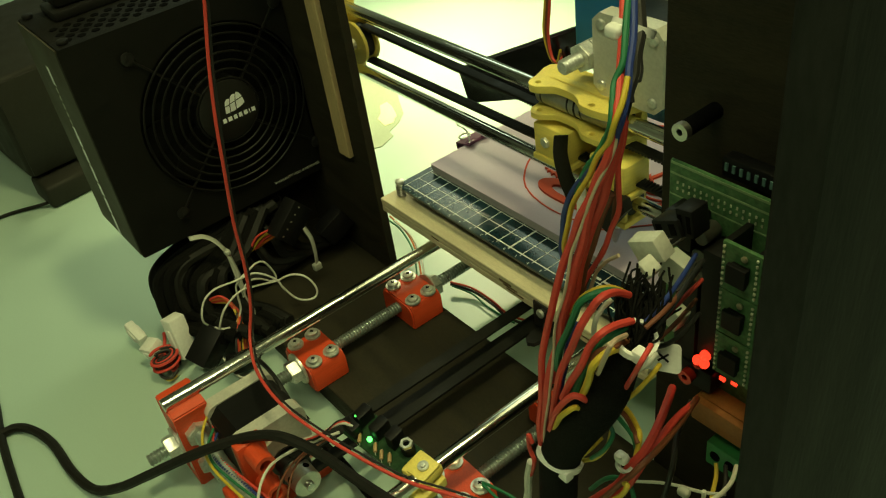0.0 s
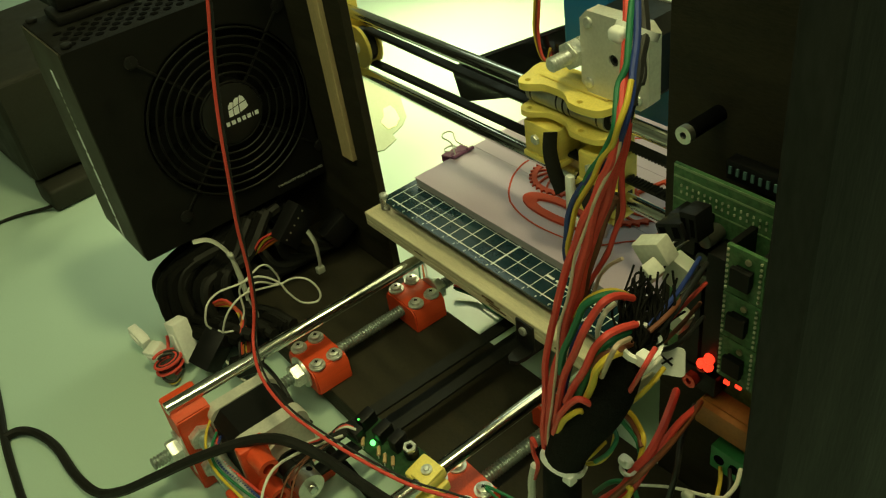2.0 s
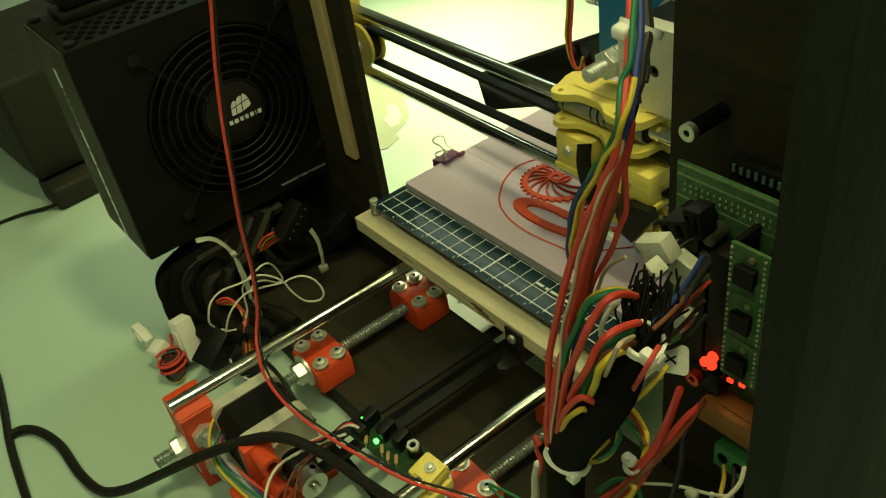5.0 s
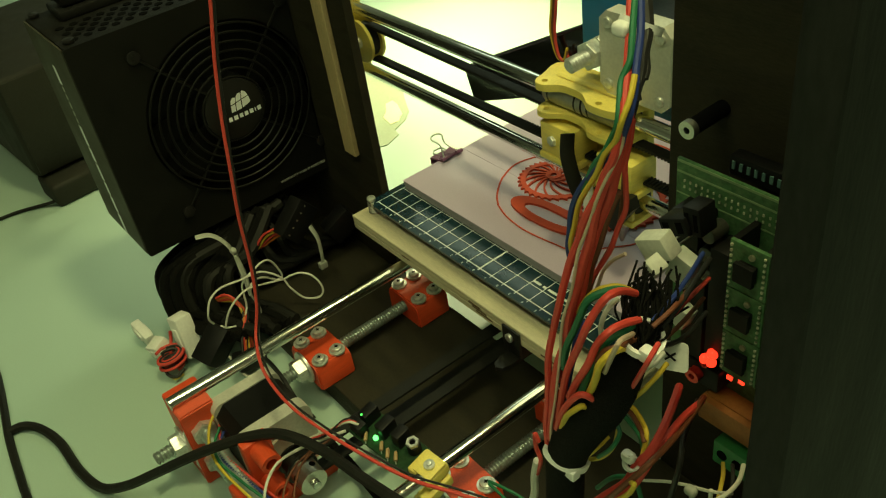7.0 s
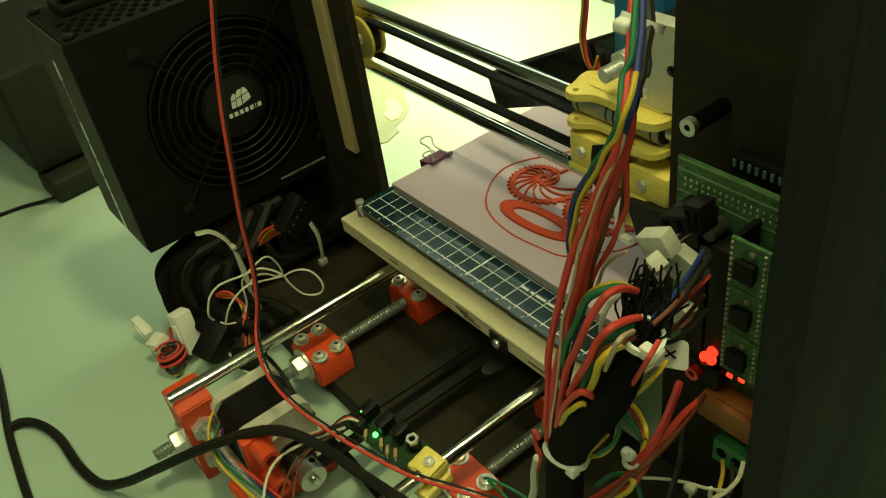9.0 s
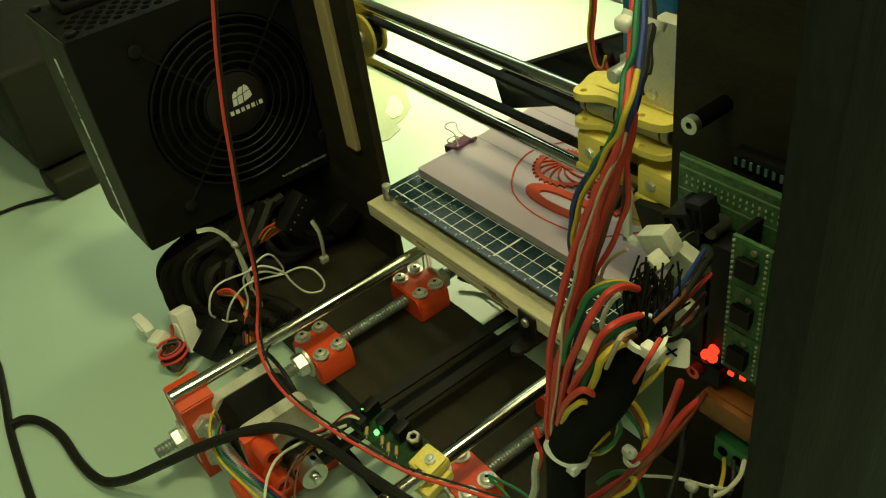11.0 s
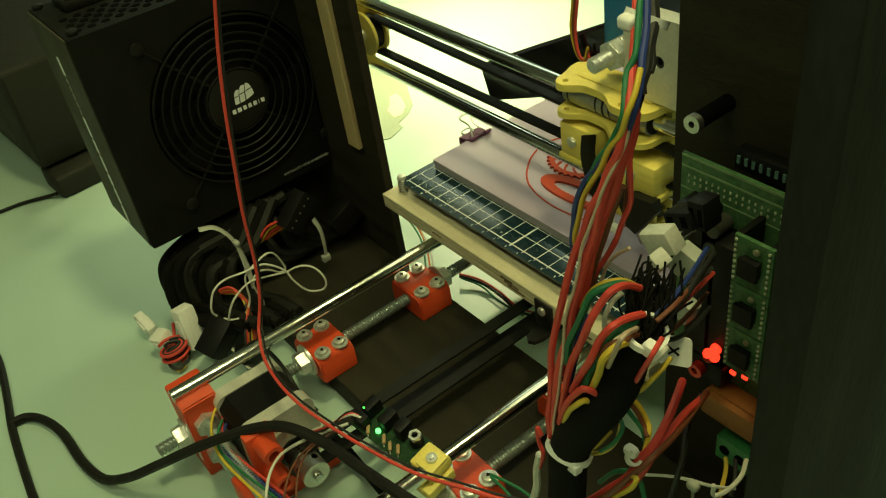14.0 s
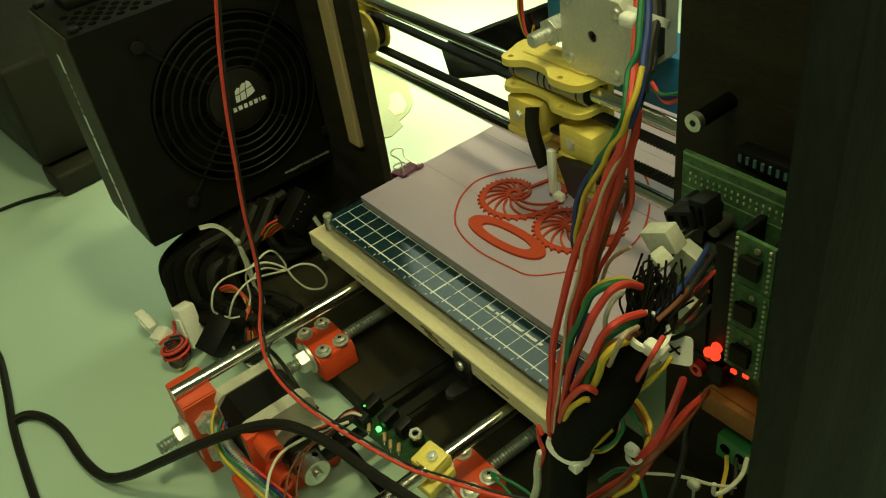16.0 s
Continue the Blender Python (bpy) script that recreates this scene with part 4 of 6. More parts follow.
def controller():
    t = thing("controller_board", "stacked green printer controller boards with lit red LEDs, on the upright", "controller board")
    part("lower_board", box(0.1385, 0.2, -0.0136, -0.012, 0.112, 0.21, 0.0003), M_PCBGREEN, t, smooth=False)
    for x in (0.142, 0.195):
        part("standoff", cyl((x, -0.0046, 0.235), (x, -0.022, 0.235), 0.0032, 18), M_HOLE, t) if x < 0.15 else None
        part("standoff", cyl((x, -0.0046, 0.118), (x, -0.012, 0.118), 0.0028, 16), M_ALU, t)
    part("bolt_head", ring((0.142, -0.0222, 0.235), (0.142, -0.0250, 0.235), 0.0034, 0.0013, 24), M_ALU, t, "pale socket bolt head")
    bm = bmesh.new()
    for i in range(24):
        for j in range(2):
            box(0.1427 + i * 0.00254, 0.1433 + i * 0.00254, -0.0262, -0.0257, 0.2118 + j * 0.0027, 0.2128 + j * 0.0027, bm=bm)
    part("solder", bm, M_SOLDER, t, smooth=False)
    tagged(t.children[-1], kind="stuff")
    part("screen_connector", box(0.1565, 0.2, -0.0195, -0.0137, 0.2205, 0.2285, 0.0006), M_CHIP, t)
    bm = bmesh.new()
    for i in range(12):
        box(0.158 + i * 0.003, 0.1592 + i * 0.003, -0.0201, -0.0195, 0.2235, 0.2265, bm=bm)
    part("contact", bm, M_TEAL, t, smooth=False)
    tagged(t.children[-1], kind="stuff")
    part("shield_board", box(0.139, 0.205, -0.0256, -0.024, 0.118, 0.2232, 0.0003), M_PCBGREEN, t, smooth=False)
    for z, hh in ((0.2226, 0.0005), (0.2182, 0.0004), (0.2090, 0.0003)):
        part("copper_trace", box(0.1395, 0.2045, -0.0259, -0.0257, z - hh, z + hh), M_TRACE, t, smooth=False)
    part("header_strip", box(0.146, 0.2, -0.0238, -0.0138, 0.204, 0.209, 0.0004), M_CHIP, t)
    part("header_strip", box(0.1445, 0.149, -0.0238, -0.0138, 0.12, 0.2, 0.0004), M_CHIP, t)
    part("pin_header", box(0.1635, 0.1712, -0.0365, -0.0257, 0.1500, 0.2010, 0.0004), M_CHIP, t)
    part("pin_header", box(0.1500, 0.1600, -0.0335, -0.0257, 0.1400, 0.1930, 0.0004), M_CHIP, t)
    # driver carriers
    for i in range(3):
        z1 = 0.2118 - i * 0.0207
        d = part("driver_board", box(0.1732, 0.1885, -0.0396, -0.038, z1 - 0.0203, z1, 0.0002), M_PCBGREEN, t, smooth=False)
        part("driver_chip", box(0.1778, 0.1845, -0.0412, -0.0397, z1 - 0.0135, z1 - 0.0065, 0.0002), M_CHIP, d, smooth=False)
        part("heat_sink", box(0.1772, 0.185, -0.0432, -0.0413, z1 - 0.014, z1 - 0.006, 0.0003), M_CHIP, d, smooth=False)
        for k in range(8):
            for x in (0.1742, 0.1872):
                part("pin", box(x - 0.0004, x + 0.0004, -0.0404, -0.0397, z1 - 0.0021 - k * 0.00235, z1 - 0.0013 - k * 0.00235), M_SOLDER, d, smooth=False)
        bm = cyl((0.1822, -0.0397, z1 - 0.0035), (0.1822, -0.0404, z1 - 0.0035), 0.0012, 12)
        part("trimmer", bm, M_GOLD, d)
        for x in (0.1742, 0.1872):
            part("socket", box(x - 0.0012, x + 0.0012, -0.0379, -0.0257, z1 - 0.0203, z1 - 0.0002), M_CHIP, t, smooth=False)
    # capacitors, headers, plugs
    for i in range(3):
        p = Vector((0.1612, -0.0275, 0.2045 - i * 0.0088))
        part("capacitor", cyl(p, p + Vector((0, -0.0085, 0)), 0.0033, 20, bevel=0.0005), M_CAP, t)
    part("plug_header", box(0.1455, 0.158, -0.0365, -0.0257, 0.196, 0.2095, 0.0006), M_CHIP, t)
    bm = bmesh.new()
    for i in range(4):
        box(0.1468 + i * 0.003, 0.1474 + i * 0.003, -0.045, -0.0365, 0.203, 0.2036, bm=bm)
    part("header_pins", bm, M_GOLD, t, smooth=False)
    bm = bmesh.new()
    for p, rad in (((0.1640, -0.0360, 0.1460), 0.0022), ((0.1680, -0.0370, 0.1520), 0.0023), ((0.1670, -0.0360, 0.1460), 0.0021)):
        bmesh.ops.create_icosphere(bm, subdivisions=2, radius=rad, matrix=Matrix.Translation(p))
    part("power_led", bm, M_REDLED, t, "bright glowing red LED")
    # The LED's glow on these screw heads is painted as red metal.
    part("lit_screw", cyl((0.1625, -0.0310, 0.1410), (0.1632, -0.0350, 0.1425), 0.0026, 14, bevel=0.001), M_RING, t, "screw head with the LED's red glow in its colour")
    part("lit_screw", cyl((0.1653, -0.0340, 0.1439), (0.1667, -0.0360, 0.1463), 0.0024, 14, bevel=0.001), M_RING, t, "screw head with the LED's red glow in its colour")
    for q in ((0.1720, -0.0300, 0.1370), (0.1774, -0.0300, 0.1384)):
        q = Vector(q)
        part("status_led", box(q.x - 0.0012, q.x + 0.0012, q.y - 0.001, q.y, q.z - 0.0008, q.z + 0.0008), M_REDLED, t, "small lit red LED")
    # power inlet: block, brown blocks and green screw terminals
    q = Vector((0.1593, -0.0360, 0.1337))
    part("reset_button", box(q.x - 0.009, q.x + 0.01, q.y + 0.002, q.y + 0.012, q.z - 0.0055, q.z + 0.0055, 0.0008), M_CHIP, t)
    bm = ring(q + Vector((0, 0.002, 0)), q + Vector((0, -0.0015, 0)), 0.0032, 0.0014, 20)
    part("button_ring", bm, M_RING, t, "red shiny button ring")
    a, b = Vector((0.1641, -0.0340, 0.1209)), Vector((0.1851, -0.0340, 0.1210))
    part("fuse_block", box(a.x, 0.2, -0.034, -0.022, b.z + 0.004, a.z + 0.004, 0.0006), M_BROWNBLOCK, t)
    part("fuse_block", box(a.x - 0.001, 0.2, -0.037, -0.024, b.z - 0.008, b.z + 0.0035, 0.0006), M_BROWNBLOCK, t)
    a = Vector((0.1724, -0.0380, 0.0996))
    part("screw_terminal", box(a.x, a.x + 0.024, -0.038, -0.026, a.z - 0.006, a.z + 0.007, 0.0006), M_TERMINAL, t)
    for i in range(3):
        x = a.x + 0.0045 + i * 0.0072
        part("terminal_screw", cyl((x, -0.0384, a.z + 0.001), (x, -0.038, a.z + 0.001), 0.0024, 14), M_HOLE, t)
    return t


M_TRACE = mat("pale_green_trace", (0.22, 0.33, 0.17), 0.4, vary=0.15, scale=200)
M_TEAL = mat("teal_contacts", (0.10, 0.20, 0.19), 0.4, vary=0.2)
M_CAP = mat("capacitor_sleeve", (0.06, 0.06, 0.05), 0.3, 0.3, vary=0.2)
# Red base colour; on the screw heads it stands for LED glow.
M_RING = mat("red_lit_metal", (0.6, 0.05, 0.03), 0.15, 0.6)
controller()


# ---- wire looms ----
def wires(name, label, category, runs):
    t = thing(name, label, category)
    for mm, r, pts in runs:
        part("wire", tube(pts, r, 8, 7), mm, t)
    return t


wires("wire_loom", "loose loom of red, white, green, blue and yellow wires hanging down", "wire loom", (
    (M_WBLACK, 0.0013, ((0.1660, -0.0750, 0.3070), (0.1720, -0.0810, 0.3020), (0.1750, -0.0860, 0.2980), (0.1770, -0.0890, 0.2940), (0.1780, -0.0920, 0.2910), (0.1790, -0.0930, 0.2890))),
    (M_WBLACK, 0.0010, ((0.1660, -0.0740, 0.3070), (0.1720, -0.0800, 0.3020), (0.1750, -0.0850, 0.2980), (0.1770, -0.0870, 0.2950), (0.1780, -0.0890, 0.2930))),
    (M_WBLACK, 0.0009, ((0.1650, -0.0760, 0.3080), (0.1710, -0.0820, 0.3020), (0.1740, -0.0870, 0.2970), (0.1760, -0.0900, 0.2930), (0.1780, -0.0920, 0.2890), (0.1790, -0.0950, 0.2850))),
    (M_WG, 0.0009, ((0.1670, -0.0800, 0.3090), (0.1700, -0.0840, 0.3060), (0.1730, -0.0880, 0.3020), (0.1750, -0.0910, 0.2980), (0.1750, -0.0940, 0.2940), (0.1770, -0.0970, 0.2910), (0.1790, -0.1000, 0.2860), (0.1770, -0.1000, 0.2810), (0.1750, -0.1010, 0.2760), (0.1710, -0.1010, 0.2700), (0.1680, -0.1010, 0.2630), (0.1640, -0.1000, 0.2560), (0.1620, -0.1000, 0.2480))),
    (M_WBLUE, 0.0010, ((0.1680, -0.0790, 0.3090), (0.1740, -0.0860, 0.3030), (0.1780, -0.0920, 0.2980), (0.1810, -0.0960, 0.2940), (0.1830, -0.1000, 0.2900), (0.1820, -0.1010, 0.2850), (0.1800, -0.1010, 0.2790), (0.1750, -0.1010, 0.2730), (0.1700, -0.1010, 0.2670), (0.1650, -0.1010, 0.2590), (0.1620, -0.1010, 0.2510), (0.1610, -0.1010, 0.2440), (0.1600, -0.1010, 0.2370), (0.1600, -0.1000, 0.2300))),
    (M_WY, 0.0008, ((0.1810, -0.0960, 0.2980), (0.1830, -0.1000, 0.2940), (0.1830, -0.1030, 0.2890), (0.1810, -0.1030, 0.2830), (0.1770, -0.1030, 0.2770), (0.1740, -0.1030, 0.2700), (0.1700, -0.1030, 0.2630), (0.1660, -0.1020, 0.2560), (0.1640, -0.1020, 0.2480), (0.1620, -0.1020, 0.2400), (0.1620, -0.1010, 0.2330))),
    (M_WR, 0.0012, ((0.1620, -0.0760, 0.3070), (0.1680, -0.0830, 0.3020), (0.1720, -0.0880, 0.2990), (0.1750, -0.0920, 0.2950), (0.1780, -0.0960, 0.2910), (0.1810, -0.1000, 0.2880), (0.1810, -0.1020, 0.2820), (0.1800, -0.1030, 0.2770), (0.1770, -0.1030, 0.2710), (0.1750, -0.1040, 0.2640), (0.1720, -0.1050, 0.2570), (0.1690, -0.1050, 0.2480), (0.1660, -0.1060, 0.2390), (0.1630, -0.1070, 0.2270), (0.1600, -0.1070, 0.2160), (0.1570, -0.1070, 0.2050), (0.1550, -0.1080, 0.1930), (0.1540, -0.1080, 0.1820), (0.1530, -0.1080, 0.1710), (0.1520, -0.1090, 0.1590), (0.1520, -0.1090, 0.1480))),
    (M_WR, 0.0014, ((0.1760, -0.0930, 0.2910), (0.1800, -0.0980, 0.2870), (0.1800, -0.1000, 0.2800), (0.1790, -0.1020, 0.2730), (0.1760, -0.1030, 0.2660), (0.1740, -0.1040, 0.2570), (0.1720, -0.1040, 0.2480), (0.1700, -0.1050, 0.2400), (0.1680, -0.1060, 0.2300), (0.1650, -0.1070, 0.2180), (0.1630, -0.1070, 0.2060), (0.1600, -0.1080, 0.1950), (0.1580, -0.1090, 0.1830), (0.1560, -0.1090, 0.1680), (0.1550, -0.1100, 0.1540))),
    (M_WR, 0.0014, ((0.1750, -0.0910, 0.2900), (0.1790, -0.0960, 0.2850), (0.1790, -0.0980, 0.2770), (0.1780, -0.1000, 0.2700), (0.1760, -0.1000, 0.2620), (0.1730, -0.1010, 0.2530), (0.1710, -0.1020, 0.2450), (0.1690, -0.1030, 0.2360), (0.1670, -0.1030, 0.2260), (0.1640, -0.1040, 0.2160), (0.1610, -0.1040, 0.2060), (0.1590, -0.1050, 0.1930), (0.1560, -0.1050, 0.1810))),
    (M_WBROWN, 0.0011, ((0.1770, -0.0980, 0.2630), (0.1740, -0.0990, 0.2540), (0.1710, -0.0990, 0.2440), (0.1680, -0.1000, 0.2330), (0.1660, -0.1000, 0.2240), (0.1630, -0.1000, 0.2140))),
    (M_WBEIGE, 0.0005, ((0.1820, -0.1010, 0.2860), (0.1820, -0.1020, 0.2810), (0.1800, -0.1030, 0.2750), (0.1780, -0.1040, 0.2700), (0.1760, -0.1050, 0.2640), (0.1740, -0.1050, 0.2580), (0.1720, -0.1060, 0.2510), (0.1700, -0.1070, 0.2440), (0.1690, -0.1080, 0.2350), (0.1670, -0.1080, 0.2270), (0.1650, -0.1090, 0.2190), (0.1630, -0.1090, 0.2100), (0.1620, -0.1090, 0.2000), (0.1610, -0.1100, 0.1890), (0.1590, -0.1100, 0.1770), (0.1570, -0.1110, 0.1630), (0.1560, -0.1110, 0.1510))),
    (M_WR, 0.0008, ((0.1760, -0.0910, 0.2820), (0.1760, -0.0920, 0.2760), (0.1760, -0.0940, 0.2700), (0.1770, -0.0950, 0.2630), (0.1770, -0.0950, 0.2560), (0.1750, -0.0960, 0.2490), (0.1730, -0.0970, 0.2410), (0.1690, -0.0970, 0.2330), (0.1650, -0.0980, 0.2240), (0.1630, -0.0980, 0.2160), (0.1610, -0.0980, 0.2080))),
    (M_WBROWN, 0.0007, ((0.1740, -0.0900, 0.2760), (0.1740, -0.0920, 0.2660), (0.1740, -0.0930, 0.2570), (0.1730, -0.0940, 0.2460), (0.1690, -0.0950, 0.2350), (0.1650, -0.0960, 0.2250), (0.1620, -0.0960, 0.2150))),
    (M_WBEIGE, 0.0006, ((0.1750, -0.0930, 0.2380), (0.1710, -0.0940, 0.2340), (0.1680, -0.0950, 0.2290), (0.1660, -0.0950, 0.2230), (0.1640, -0.0960, 0.2160))),
    (M_WR, 0.0009, ((0.1410, -0.1040, 0.1350), (0.1390, -0.1040, 0.1380), (0.1390, -0.1040, 0.1300), (0.1410, -0.1040, 0.1240), (0.1380, -0.1040, 0.1130))),
    (M_WW, 0.0017, ((0.1390, -0.1040, 0.1220), (0.1360, -0.1040, 0.1090), (0.1350, -0.1040, 0.0980), (0.1310, -0.1040, 0.0830))),
))
wires("branch_loom", "arching coloured wires gathered from the plugs into a black sleeve", "wire loom", (
    (M_WY, 0.0010, ((0.1780, -0.0920, 0.2240), (0.1770, -0.0970, 0.2290), (0.1760, -0.1010, 0.2310), (0.1730, -0.1030, 0.2290), (0.1700, -0.1040, 0.2250), (0.1660, -0.1040, 0.2170))),
    (M_WG, 0.0012, ((0.1780, -0.0920, 0.2240), (0.1780, -0.0990, 0.2300), (0.1770, -0.1050, 0.2320), (0.1740, -0.1080, 0.2290), (0.1720, -0.1090, 0.2230), (0.1690, -0.1090, 0.2150), (0.1650, -0.1090, 0.2050), (0.1620, -0.1080, 0.1930))),
    (M_WR, 0.0012, ((0.1780, -0.0920, 0.2240), (0.1790, -0.0990, 0.2300), (0.1800, -0.1060, 0.2330), (0.1780, -0.1090, 0.2280), (0.1770, -0.1120, 0.2230), (0.1730, -0.1120, 0.2120), (0.1680, -0.1120, 0.1990), (0.1640, -0.1110, 0.1850), (0.1600, -0.1100, 0.1690))),
    (M_WW, 0.0008, ((0.1750, -0.0960, 0.2230), (0.1740, -0.0990, 0.2210), (0.1740, -0.1020, 0.2180), (0.1730, -0.1020, 0.2120), (0.1740, -0.1020, 0.2080))),
    (M_WR, 0.0012, ((0.1820, -0.0950, 0.2180), (0.1820, -0.1020, 0.2210), (0.1820, -0.1080, 0.2220), (0.1790, -0.1100, 0.2160), (0.1770, -0.1120, 0.2080), (0.1720, -0.1120, 0.1970), (0.1680, -0.1120, 0.1870))),
    (M_WG, 0.0013, ((0.1810, -0.0950, 0.2160), (0.1810, -0.1020, 0.2170), (0.1800, -0.1070, 0.2160), (0.1780, -0.1090, 0.2100), (0.1750, -0.1100, 0.2010), (0.1710, -0.1100, 0.1890))),
    (M_WBROWN, 0.0011, ((0.1830, -0.0980, 0.2130), (0.1840, -0.1060, 0.2160), (0.1810, -0.1090, 0.2140), (0.1770, -0.1090, 0.2050), (0.1720, -0.1070, 0.1920))),
    (M_WY, 0.0012, ((0.1820, -0.0990, 0.2100), (0.1850, -0.1090, 0.2170), (0.1830, -0.1130, 0.2130), (0.1800, -0.1120, 0.2040), (0.1750, -0.1100, 0.1920))),
    (M_WBEIGE, 0.0008, ((0.1840, -0.1000, 0.2170), (0.1910, -0.1130, 0.2280), (0.1890, -0.1140, 0.2220), (0.1820, -0.1100, 0.2070))),
    (M_WBLUE, 0.0012, ((0.1680, -0.1040, 0.2140), (0.1660, -0.1050, 0.2070), (0.1640, -0.1060, 0.1960), (0.1620, -0.1070, 0.1850), (0.1590, -0.1070, 0.1710))),
    (M_WR, 0.0011, ((0.1770, -0.1080, 0.1880), (0.1770, -0.1120, 0.1940), (0.1750, -0.1140, 0.1950), (0.1710, -0.1150, 0.1890), (0.1660, -0.1140, 0.1790), (0.1610, -0.1120, 0.1660))),
    (M_WY, 0.0010, ((0.1740, -0.1080, 0.1820), (0.1750, -0.1130, 0.1890), (0.1730, -0.1150, 0.1870), (0.1680, -0.1140, 0.1790), (0.1630, -0.1120, 0.1670))),
    # Strands by the plugs: black and brown also hold the loom's shade.
    (M_WBLUE, 0.0008, ((0.1702, -0.0500, 0.2101), (0.1801, -0.0700, 0.2183), (0.1851, -0.0840, 0.2210), (0.1846, -0.0920, 0.2170))),
    (M_WBLACK, 0.0009, ((0.1716, -0.0480, 0.2072), (0.1823, -0.0700, 0.2173), (0.1873, -0.0840, 0.2190), (0.1868, -0.0920, 0.2138))),
    (M_WR, 0.0008, ((0.1718, -0.0480, 0.1987), (0.1816, -0.0700, 0.2111), (0.1854, -0.0840, 0.2144), (0.1847, -0.0920, 0.2101))),
    (M_WBROWN, 0.0008, ((0.1732, -0.0520, 0.2068), (0.1825, -0.0720, 0.2163), (0.1884, -0.0880, 0.2216), (0.1879, -0.0960, 0.2196))),
    (M_WBROWN, 0.0008, ((0.1701, -0.0480, 0.1887), (0.1820, -0.0740, 0.2032), (0.1857, -0.0880, 0.2076), (0.1860, -0.0960, 0.2092))),
    (M_WBLACK, 0.0008, ((0.1717, -0.0480, 0.1831), (0.1814, -0.0700, 0.1951), (0.1858, -0.0840, 0.2029), (0.1865, -0.0940, 0.2092))),
    (M_WR, 0.0008, ((0.1934, -0.1000, 0.2193), (0.1955, -0.1060, 0.2195), (0.1926, -0.1060, 0.2118), (0.1819, -0.1000, 0.1894))),
    (M_WW, 0.0008, ((0.1939, -0.0980, 0.2149), (0.1933, -0.1020, 0.2127), (0.1874, -0.1000, 0.2035))),
    (M_WY, 0.0008, ((0.1903, -0.0920, 0.2033), (0.1911, -0.0980, 0.2023), (0.1876, -0.1000, 0.1950), (0.1813, -0.0980, 0.1848))),
    (M_WG, 0.0008, ((0.1733, -0.0960, 0.1657), (0.1783, -0.1000, 0.1674), (0.1782, -0.1040, 0.1636), (0.1721, -0.1040, 0.1537))),
    (M_WY, 0.0008, ((0.1722, -0.0940, 0.1596), (0.1757, -0.1000, 0.1594), (0.1722, -0.1020, 0.1521), (0.1632, -0.1000, 0.1407))),
    (M_WY, 0.0008, ((0.1712, -0.0980, 0.1583), (0.1716, -0.1040, 0.1579), (0.1660, -0.1040, 0.1483))),
))


M_FRAY = mat("frayed_black_braid", (0.005, 0.005, 0.004), 0.85, vary=0.2, bump=0, spec=0.1)


def sleeve():
    t = thing("cable_sleeve", "black braided cable sleeve bound with white cable ties", "cable sleeve")
    path = ((0.1534, -0.1060, 0.0928), (0.1560, -0.1060, 0.1211), (0.1582, -0.1060, 0.1431), (0.1659, -0.1060, 0.1650), (0.1761, -0.1040, 0.1867), (0.1808, -0.1000, 0.2012), (0.1834, -0.0960, 0.2120))
    own = tube(path, 0.006, 20, 10, profile=lambda v: 0.0072 + 0.0014 * math.exp(-((v - 0.60) / 0.17) ** 2) - 0.0030 * max(0, (v - 0.75) / 0.25))
    part("braid", own, M_MESH, t)
    # frayed end above the tie
    rnd = random.Random(4)
    bm = bmesh.new()
    base, tip = Vector((0.1838, -0.0960, 0.2128)), Vector((0.1735, -0.0780, 0.2217))
    for i in range(110):
        o = Vector((rnd.uniform(-1, 1), rnd.uniform(-1, 1), rnd.uniform(-0.4, 0.4)))
        a = base + o * 0.0035
        e = base.lerp(tip, rnd.uniform(0.35, 0.95)) + o * rnd.uniform(0.002, 0.0065) + Vector((rnd.uniform(-0.004, 0.004), rnd.uniform(-0.004, 0.004), rnd.uniform(-0.004, 0.004)))
        tube([a, a.lerp(e, 0.5) + o * 0.003 + Vector((rnd.uniform(-0.003, 0.003), 0, rnd.uniform(-0.003, 0.003))), e], 0.0004, 5, 4, bm)
    tagged(part("frayed_end", bm, M_FRAY, t), kind="stuff")
    for c, d, r in (((0.1851, -0.0970, 0.2139), (0.35, 0.0, 0.94), 0.0068), ((0.1583, -0.1060, 0.1441), (0.1, 0.55, 0.99), 0.0088)):
        d = Vector(d).normalized()
        c = Vector(c)
        part("cable_tie", ring(c - d * 0.0013, c + d * 0.0013, r, r - 0.0012, 28), M_WHITE, t, "white nylon cable tie")
        h = c + Vector((0.0055, -0.0035, -0.001))
        part("tie_head", box(h.x - 0.0028, h.x + 0.003, h.y - 0.002, h.y + 0.002, h.z - 0.0024, h.z + 0.0024, 0.0008), M_WHITE, t)
    return t


sleeve()


def tie_at(c, d, r, head, mm, tail=None):
    t = thing("cable_tie", "pale nylon cable tie round a bundle of wires", "cable tie", "cable ties")
    c, d, h = Vector(c), Vector(d).normalized(), Vector(head)
    part("band", ring(c - d * 0.0011, c + d * 0.0011, r, r - 0.001, 24), mm, t)
    part("head", box(h.x - 0.0026, h.x + 0.0026, h.y - 0.002, h.y + 0.002, h.z - 0.0020, h.z + 0.0020, 0.0014, 3), mm, t)
    if tail:
        part("tail", tube([h, h.lerp(Vector(tail), 0.5), tail], 0.0013, 6, 5, flat=0.4), mm, t)
    return t


tie_at((0.1680, -0.0790, 0.3010), (0.05, 0.62, 1), 0.0060, (0.1670, -0.0850, 0.3020), M_WHITE)


